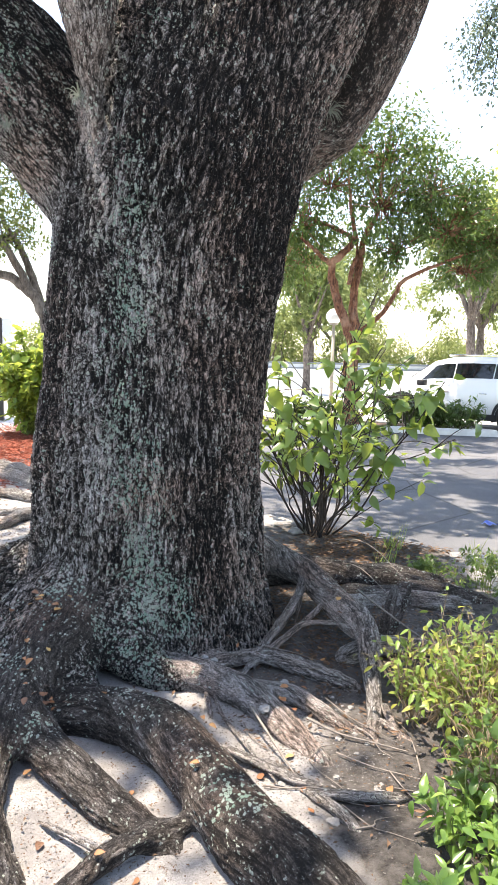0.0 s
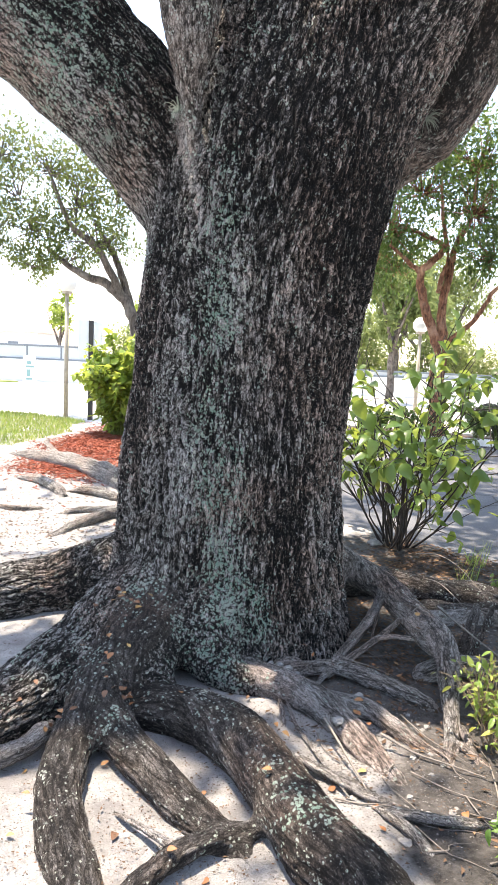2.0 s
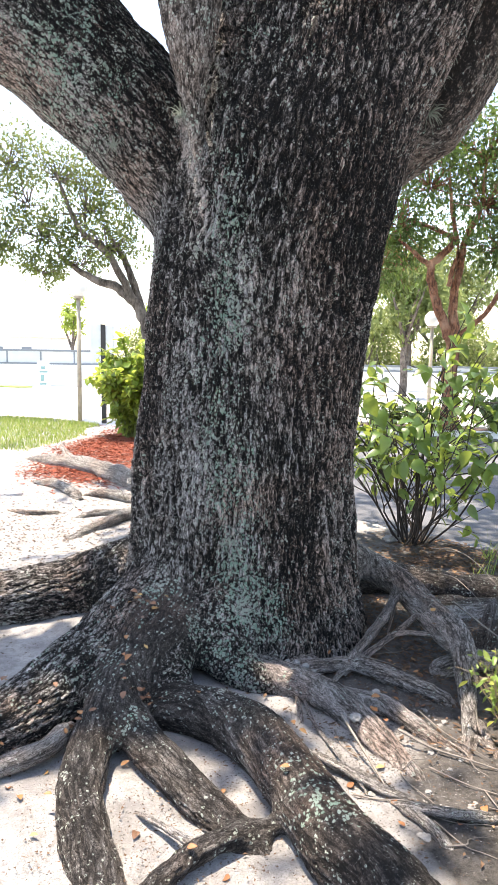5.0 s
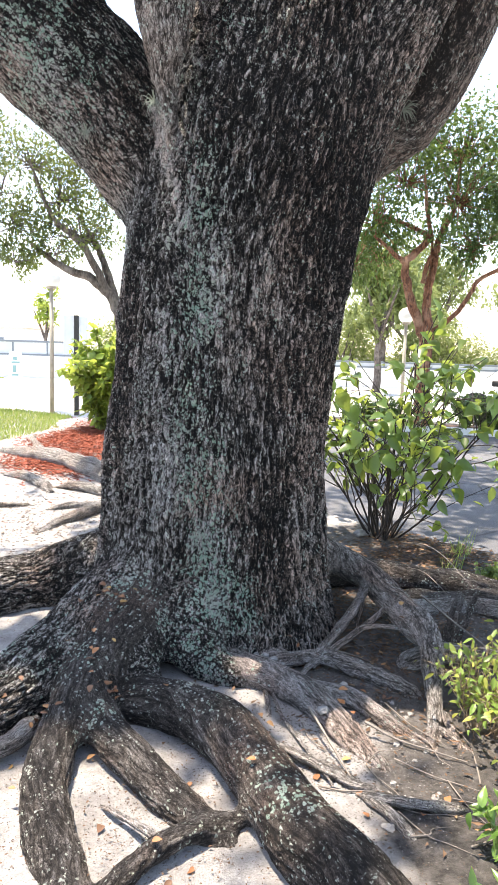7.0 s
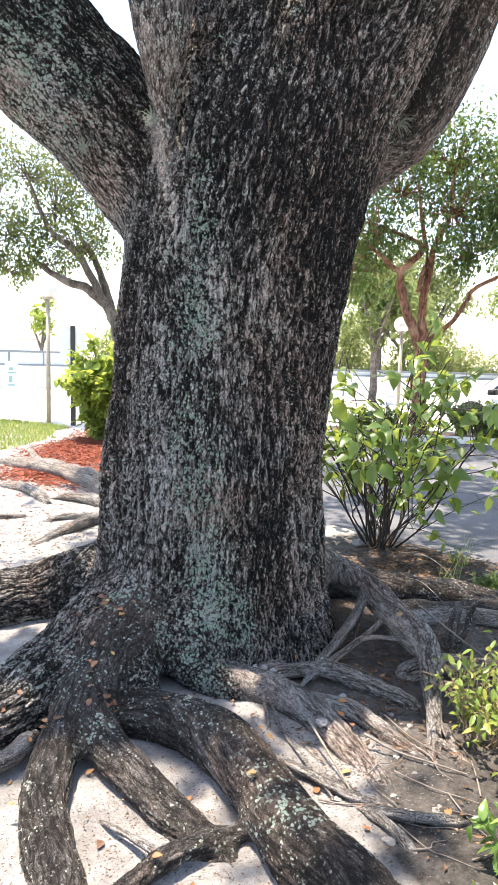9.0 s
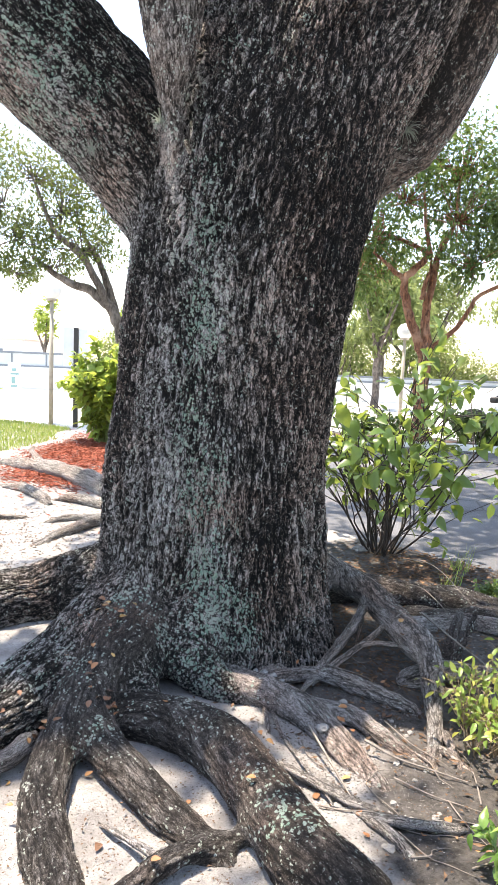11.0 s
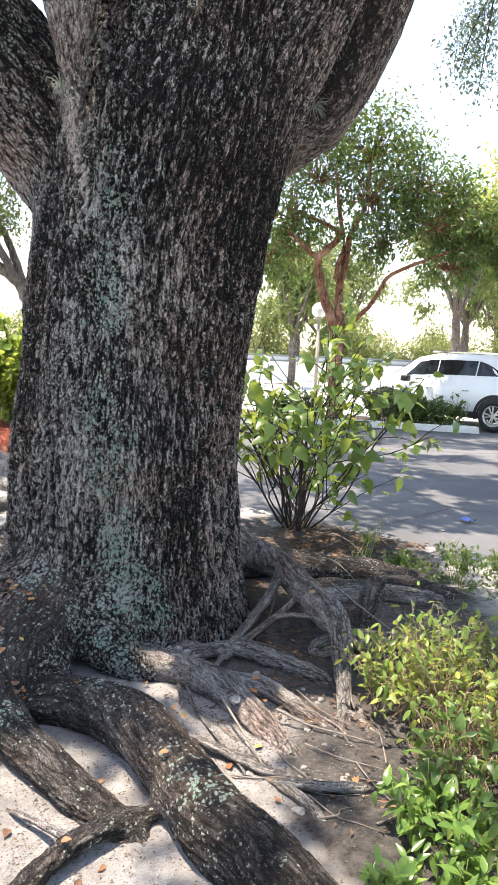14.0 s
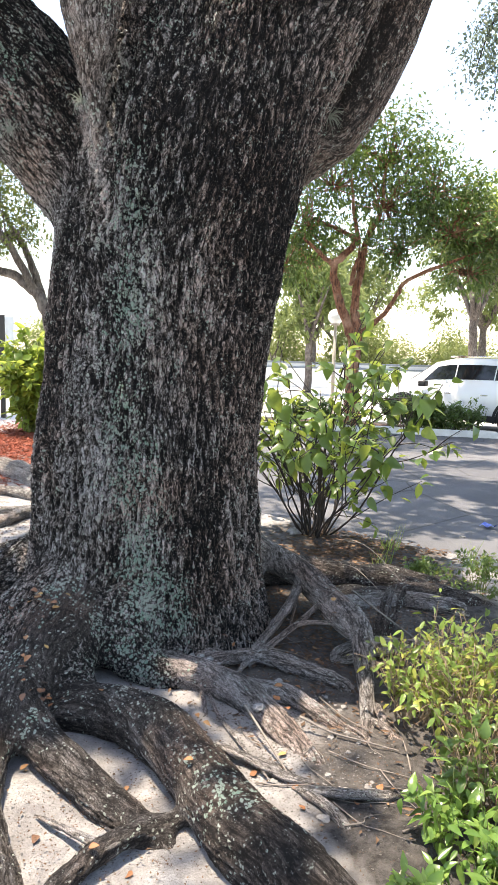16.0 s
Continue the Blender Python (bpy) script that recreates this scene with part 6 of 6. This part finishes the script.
def wheel(car, x, y, rad):
    s = 1 if y > 0 else -1
    w = mesh_object("wheel", *tube_arrays([(x, y - s * 0.10, rad), (x, y + s * 0.10, rad)], [rad * 0.4, rad * 0.4], 20), TRIM, car)
    bm = bmesh.new()
    n = 36
    prof = [(-0.11, rad * 0.66), (-0.115, rad * 0.86), (-0.095, rad * 0.97), (-0.05, rad), (0.05, rad), (0.095, rad * 0.97), (0.115, rad * 0.86), (0.11, rad * 0.66)]
    rings = [[bm.verts.new((x + c[1] * math.cos(6.28319 * i / n), y + c[0], rad + c[1] * math.sin(6.28319 * i / n))) for i in range(n)] for c in prof]
    for a0, b0 in zip(rings, rings[1:] + rings[:1]):
        for i in range(n):
            bm.faces.new((a0[i], a0[(i + 1) % n], b0[(i + 1) % n], b0[i]))
    bmesh.ops.recalc_face_normals(bm, faces=bm.faces)
    part("tyre", bm, RUBBER, w, smooth=True)
    bm = bmesh.new()
    yo = y + s * 0.085
    rim_out = [(x + rad * 0.66 * math.cos(6.28319 * i / n), rad + rad * 0.66 * math.sin(6.28319 * i / n)) for i in range(n)]
    rim_in = [(x + rad * 0.58 * math.cos(6.28319 * i / n), rad + rad * 0.58 * math.sin(6.28319 * i / n)) for i in range(n)]
    ro = [bm.verts.new((p[0], yo + s * 0.015, p[1])) for p in rim_out]
    ri = [bm.verts.new((p[0], yo, p[1])) for p in rim_in]
    rb = [bm.verts.new((p[0], yo - s * 0.1, p[1])) for p in rim_in]
    for i in range(n):
        bm.faces.new((ro[i], ro[(i + 1) % n], ri[(i + 1) % n], ri[i]))
        bm.faces.new((ri[i], ri[(i + 1) % n], rb[(i + 1) % n], rb[i]))
    for i in range(10):
        a0 = 6.28319 * (i // 2 / 5 + (0.035 if i % 2 else -0.035))
        d = Vector((math.cos(a0), 0, math.sin(a0)))
        q2 = Vector((-d.z, 0, d.x)) * 0.021
        c0, c1 = Vector((x, yo, rad)) + d * rad * 0.1, Vector((x, yo - s * 0.005, rad)) + d * rad * 0.6
        o = Vector((0, s * 0.02, 0))
        vs = [bm.verts.new(p) for p in (c0 - q2, c0 + q2, c1 + q2, c1 - q2, c0 - q2 * 0.7 + o, c0 + q2 * 0.7 + o, c1 + q2 * 0.7 + o, c1 - q2 * 0.7 + o)]
        for fc in ((4, 5, 6, 7), (0, 1, 5, 4), (1, 2, 6, 5), (2, 3, 7, 6), (3, 0, 4, 7)):
            bm.faces.new([vs[j] for j in fc])
    cyl(bm, (x, yo - s * 0.01, rad), (x, yo + s * 0.025, rad), rad * 0.14, rad * 0.12, 16)
    bmesh.ops.recalc_face_normals(bm, faces=bm.faces)
    part("rim", bm, ALLOY, w, "silver five-spoke alloy rim")


def build_car(name, m, label, colour, tall=1.0):
    car = thing(name, m, label, "car", "cars in the lot")
    body = paint(name + "_paint", colour)
    # x, bottom, belt, roof, half width, half roof
    st = [(-2.36, 0.50, 0.78, 0.80, 0.70, 0.62), (-2.33, 0.42, 0.88, 0.93, 0.84, 0.70), (-2.26, 0.36, 1.00, 1.12, 0.90, 0.72), (-2.14, 0.32, 1.06, 1.46, 0.925, 0.64), (-2.0, 0.30, 1.07, 1.62, 0.935, 0.63),
          (-1.6, 0.28, 1.05, 1.68, 0.945, 0.645), (-1.0, 0.27, 1.02, 1.70, 0.945, 0.66), (-0.3, 0.26, 1.00, 1.71, 0.945, 0.665), (0.3, 0.26, 0.99, 1.685, 0.945, 0.655), (0.7, 0.26, 0.99, 1.60, 0.945, 0.635),
          (1.05, 0.26, 0.99, 1.36, 0.94, 0.66), (1.35, 0.26, 0.98, 1.12, 0.935, 0.72), (1.6, 0.26, 0.96, 1.06, 0.93, 0.76), (2.0, 0.26, 0.90, 1.0, 0.90, 0.74), (2.25, 0.28, 0.78, 0.88, 0.83, 0.68), (2.36, 0.36, 0.62, 0.72, 0.70, 0.58)]

    def section(x, b, belt, roof, w, wr):
        roof = belt + (roof - belt) * tall
        return [(x, 0, b), (x, w * 0.9, b), (x, w * 0.985, b + 0.12), (x, w, b + 0.32), (x, w * 0.995, belt - 0.12), (x, w * 0.965, belt), (x, w * 0.965 + (wr - w * 0.965) * 0.86, belt + (roof - belt) * 0.86), (x, wr * 0.93, belt + (roof - belt) * 0.965), (x, wr * 0.7, roof - 0.004), (x, 0, roof + 0.008)]
    bm = bmesh.new()
    rows = []
    for row in st:
        sec = section(*row)
        rows.append([bm.verts.new(p) for p in sec] + [bm.verts.new((p[0], -p[1], p[2])) for p in sec[-2:0:-1]])
    k2 = len(rows[0])
    for a0, b0 in zip(rows[:-1], rows[1:]):
        for i in range(k2):
            bm.faces.new((a0[i], a0[(i + 1) % k2], b0[(i + 1) % k2], b0[i]))
    bm.faces.new(rows[0])
    bm.faces.new(rows[-1][::-1])
    bmesh.ops.recalc_face_normals(bm, faces=bm.faces)
    shell = part("body", bm, body, car, smooth=True)

    def on_side(x, v, s, out):
        """A point of the glasshouse side: v from the belt (0) to the roof edge (1)."""
        xs = [r0[0] for r0 in st]
        b, belt, roof, w, wr = (float(np.interp(x, xs, [r0[i] for r0 in st])) for i in range(1, 6))
        roof = belt + (roof - belt) * tall
        return (x, s * (w * 0.965 + (wr - w * 0.965) * v * 0.86 + out), belt + (roof - belt) * 0.86 * v + out * 0.3)
    for s in (1, -1):
        for kind, x0, x1, xt0, xt1 in (("window", 0.93, 0.10, 0.60, 0.10), ("window", 0.07, -0.86, 0.07, -0.86), ("window", -0.89, -1.72, -0.89, -1.45)):
            bm = bmesh.new()
            nseg = 5
            lo2 = [bm.verts.new(on_side(x0 + (x1 - x0) * i / nseg, 0.34, s, 0.006)) for i in range(nseg + 1)]
            mid = [bm.verts.new(on_side((x0 + xt0) / 2 + ((x1 + xt1) - (x0 + xt0)) / 2 * i / nseg, 0.62 - 0.12 * (x0 < -0.5) * i / nseg, s, 0.006)) for i in range(nseg + 1)]
            up = [bm.verts.new(on_side(xt0 + (xt1 - xt0) * i / nseg, 0.90 - 0.42 * max(0.0, (-0.85 - xt0 - (xt1 - xt0) * i / nseg) / 0.6) ** 1.6, s, 0.006)) for i in range(nseg + 1)]
            for i in range(nseg):
                bm.faces.new((lo2[i], lo2[i + 1], mid[i + 1], mid[i]))
                bm.faces.new((mid[i], mid[i + 1], up[i + 1], up[i]))
            part(kind, bm, GLASS, car, "dark tinted side glass", smooth=True)
        for x in (0.2, -0.7):
            part("door_handle", box(bmesh.new(), x - 0.09, x + 0.09, s * 0.945 - 0.012, s * 0.945 + 0.014, 0.865, 0.888, 0.005), CHROME, car)
        bm = bmesh.new()
        box(bm, -1.0, 0.95, s * 0.935 - 0.02, s * 0.935 + 0.016, 0.27, 0.42, 0.015)
        part("sill_cladding", bm, TRIM, car)
        bm = bmesh.new()
        box(bm, 0.70, 0.90, s * 1.03 - 0.09, s * 1.03 + 0.09, 1.0, 1.14, 0.035)
        part("door_mirror", bm, TRIM, car, "black door mirror", smooth=True)
        part("roof_rail", box(bmesh.new(), -1.7, 0.35, s * 0.60 - 0.018, s * 0.60 + 0.018, belt_top(st, tall) - 0.005, belt_top(st, tall) + 0.05, 0.012), CHROME, car)
        lens = bmesh.new()
        vs = [lens.verts.new(p) for p in ((-1.98, s * 0.955, 0.98), (-2.30, s * 0.92, 0.86), (-2.40, s * 0.72, 0.90), (-2.36, s * 0.70, 1.05), (-2.24, s * 0.925, 1.08), (-2.05, s * 0.955, 1.06))]
        lens.faces.new(vs)
        r1 = bmesh.ops.extrude_face_region(lens, geom=lens.faces[:])
        bmesh.ops.translate(lens, vec=(0.06, -s * 0.06, 0), verts=[g for g in r1["geom"] if isinstance(g, bmesh.types.BMVert)])
        bmesh.ops.recalc_face_normals(lens, faces=lens.faces)
        part("tail_light", lens, REDLENS, car, "red wrap-around tail light")
        head = bmesh.new()
        box(head, 1.95, 2.27, s * 0.74 - 0.11, s * 0.74 + 0.11, 0.70, 0.84, 0.04)
        part("headlight", head, CLEARLENS, car, smooth=True)
        for x in (-1.4, 1.36):
            bm = bmesh.new()
            n2 = 20
            arc = [(math.cos(math.pi * (1.08 - 1.16 * i / n2)), math.sin(math.pi * (1.08 - 1.16 * i / n2))) for i in range(n2 + 1)]
            # inner half disc is a flat black sheet for the wheel well's shade
            for ra, rb in ((0.0, 0.40), (0.40, 0.47)):
                off = 0.004 if rb < 0.45 else 0.018
                va = [bm.verts.new((x + c * ra, s * (0.948 + off), 0.36 + d * ra)) for c, d in arc]
                vb = [bm.verts.new((x + c * rb, s * (0.948 + off), 0.36 + d * rb)) for c, d in arc]
                vc = [bm.verts.new((x + c * rb, s * 0.92, 0.36 + d * rb)) for c, d in arc]
                for i in range(n2):
                    if ra > 0:
                        bm.faces.new((va[i], va[i + 1], vb[i + 1], vb[i]))
                    else:
                        bm.faces.new((va[0] if i == 0 else va[i], vb[i], vb[i + 1]))
                    bm.faces.new((vb[i], vb[i + 1], vc[i + 1], vc[i]))
            part("wheel_arch", bm, TRIM, car)
            wheel(car, x, s * 0.87, 0.36)
    # rear glass, bumper, plate
    bm = bmesh.new()
    vs = [bm.verts.new(p) for p in ((-2.275, 0.62, 1.13), (-2.275, -0.62, 1.13), (-2.075, -0.52, 1.13 + 0.42 * tall), (-2.075, 0.52, 1.13 + 0.42 * tall))]
    bm.faces.new(vs)
    part("rear_window", bm, GLASS, car)
    bm = bmesh.new()
    box(bm, -2.42, -2.0, -0.86, 0.86, 0.36, 0.62, 0.05)
    part("rear_bumper", bm, TRIM, car, smooth=True)
    part("number_plate", box(bmesh.new(), -2.385, -2.365, -0.17, 0.17, 0.70, 0.82, 0.004), WHITE, car)
    bm = bmesh.new()
    vs = [bm.verts.new(p) for p in ((1.34, 0.70, 1.14), (1.34, -0.70, 1.14), (0.74, -0.58, 1.135 + 0.44 * tall), (0.74, 0.58, 1.135 + 0.44 * tall))]
    bm.faces.new(vs)
    part("windscreen", bm, GLASS, car)
    return car


def belt_top(st, tall):
    return 1.02 + (1.70 - 1.02) * tall


YAW = 180 - 49
c, s = math.cos(radians(YAW)), math.sin(radians(YAW))
lx, ly = -1.4, 0.9
build_car("parked_suv", pose(7.08 - (c * lx - s * ly), 10.75 - (s * lx + c * ly), ROAD_Z, 0, 0, YAW), "white sport utility vehicle parked beside the kerbed island", (0.78, 0.79, 0.80))


# ---------------------------------------------------------------- distance
def far_tree(name, x, y, h, crown, seed, mat, bark, label, lean=0.0, n=900, leaf=0.28):
    r2 = np.random.default_rng(seed)
    limbs = [[(0, 0, -0.1, 0.05 * h * 0.6), (lean * 0.3, 0, h * 0.25, 0.022 * h), (lean * 0.6, 0, h * 0.45, 0.018 * h)]]
    for i in range(4):
        a0 = 6.28 * i / 4 + r2.random()
        limbs.append([(lean * 0.5, 0, h * 0.36, 0.014 * h), (lean * 0.6 + math.cos(a0) * crown * 0.3, math.sin(a0) * crown * 0.3, h * 0.55, 0.01 * h), (lean + math.cos(a0) * crown * 0.65, math.sin(a0) * crown * 0.65, h * 0.75, 0.004 * h)])
    clumps = []
    for i in range(9):
        a0, q0 = r2.uniform(0, 6.28), crown * r2.uniform(0.1, 0.8)
        clumps.append((lean + math.cos(a0) * q0, math.sin(a0) * q0, h * r2.uniform(0.5, 0.92), crown * 0.42, crown * 0.42, h * 0.13, r2.uniform(0.6, 1.2)))
    return make_tree(name, pose(x, y, ROAD_Z), limbs, clumps, leaf, bark, mat, label, seed, n // 3, twigs=False)


far_tree("background_tree", 4.9, 25.0, 6.2, 1.8, 101, FARLEAF, GREYBARK, "small pale-green tree across the lot")
far_tree("background_tree", 15.4, 32.0, 9.0, 4.2, 102, FARLEAF, GREYBARK, "spreading pale-green tree behind the parked vehicle", n=1500)
far_tree("background_tree", 17.5, 22.0, 11.5, 4.6, 103, FARLEAF, GREYBARK, "tall yellow-green tree at the lot's edge", n=2100, leaf=0.24)
far_tree("background_tree", 9.5, 41.0, 6.5, 4.0, 104, FARLEAF, GREYBARK, "hazy green tree far across the lot", n=1400)
far_tree("background_tree", -5.6, 30.0, 4.6, 1.3, 105, LIGHTLEAF, GREYBARK, "slight young tree across the lot", n=600)
far_tree("background_tree", -13.0, 38.0, 5.2, 1.2, 106, LIGHTLEAF, GREYBARK, "small young tree beyond the wall", n=240)
far_tree("background_tree", 21.0, 40.0, 9.0, 4.5, 107, FARLEAF, GREYBARK, "broad pale tree beyond the lot", n=1300)
far_tree("background_tree", 1.5, 42.0, 6.0, 3.6, 108, FARLEAF, GREYBARK, "hazy green tree beyond the low wall", n=1200)
for i in range(26):
    x, y, h, w, seed = -8.0 + 1.55 * i, 36.0 + 2.5 * math.sin(i * 2.1), 3.4 + 1.5 * math.sin(i * 1.7) + 0.8 * math.sin(i * 4.1), 1.7, 121 + i
    if -8.0 < x < -1.0:
        h *= 0.6
    r2 = np.random.default_rng(seed)
    t = thing("background_shrub", pose(x, y, ROAD_Z), "rounded mixed green shrub along the far boundary", "shrub", "far hedge")
    pieces = []
    for _ in range(16):
        q2, d = clump_points(r2, (r2.uniform(-w, w) * 0.8, r2.uniform(-0.8, 0.8), h * r2.uniform(0.15, 0.75)), (w * 0.5, 0.8, h * 0.26), 150, 0.2)
        pieces.append(leaf_arrays(r2, q2, 0.2, 0.1, d * 0.5, 0.2))
    v, f = join_arrays(pieces)
    mesh_object("foliage", v, f, FARLEAF, t, smooth=False)
    for i in range(4):
        v, f = tube_arrays([(r2.uniform(-w, w) * 0.6, 0, -0.05), (r2.uniform(-w, w) * 0.7, 0, h * 0.6)], [0.05, 0.02], 6)
        mesh_object("stem", v, f, GREYBARK, t)

far_tree("background_tree", 12.0, 44.0, 10.0, 4.5, 109, FARLEAF, GREYBARK, "tall hazy tree beyond the far shrubs", n=1800)
far_tree("background_tree", 26.0, 34.0, 11.0, 5.0, 110, FARLEAF, GREYBARK, "broad yellow-green tree beyond the lot", n=1800)
far_tree("background_tree", 6.6, 33.5, 7.0, 2.2, 111, FARLEAF, GREYBARK, "upright green tree along the far boundary", n=1200)
far_tree("background_tree", 13.0, 27.5, 9.5, 2.8, 112, FARLEAF, GREYBARK, "airy green tree behind the parked vehicle", n=1200)
far_tree("background_tree", 12.9, 17.6, 8.8, 3.0, 113, YELLOWLEAF, GREYBARK, "bright yellow-green sunlit tree beside the lot", n=2400, leaf=0.17)
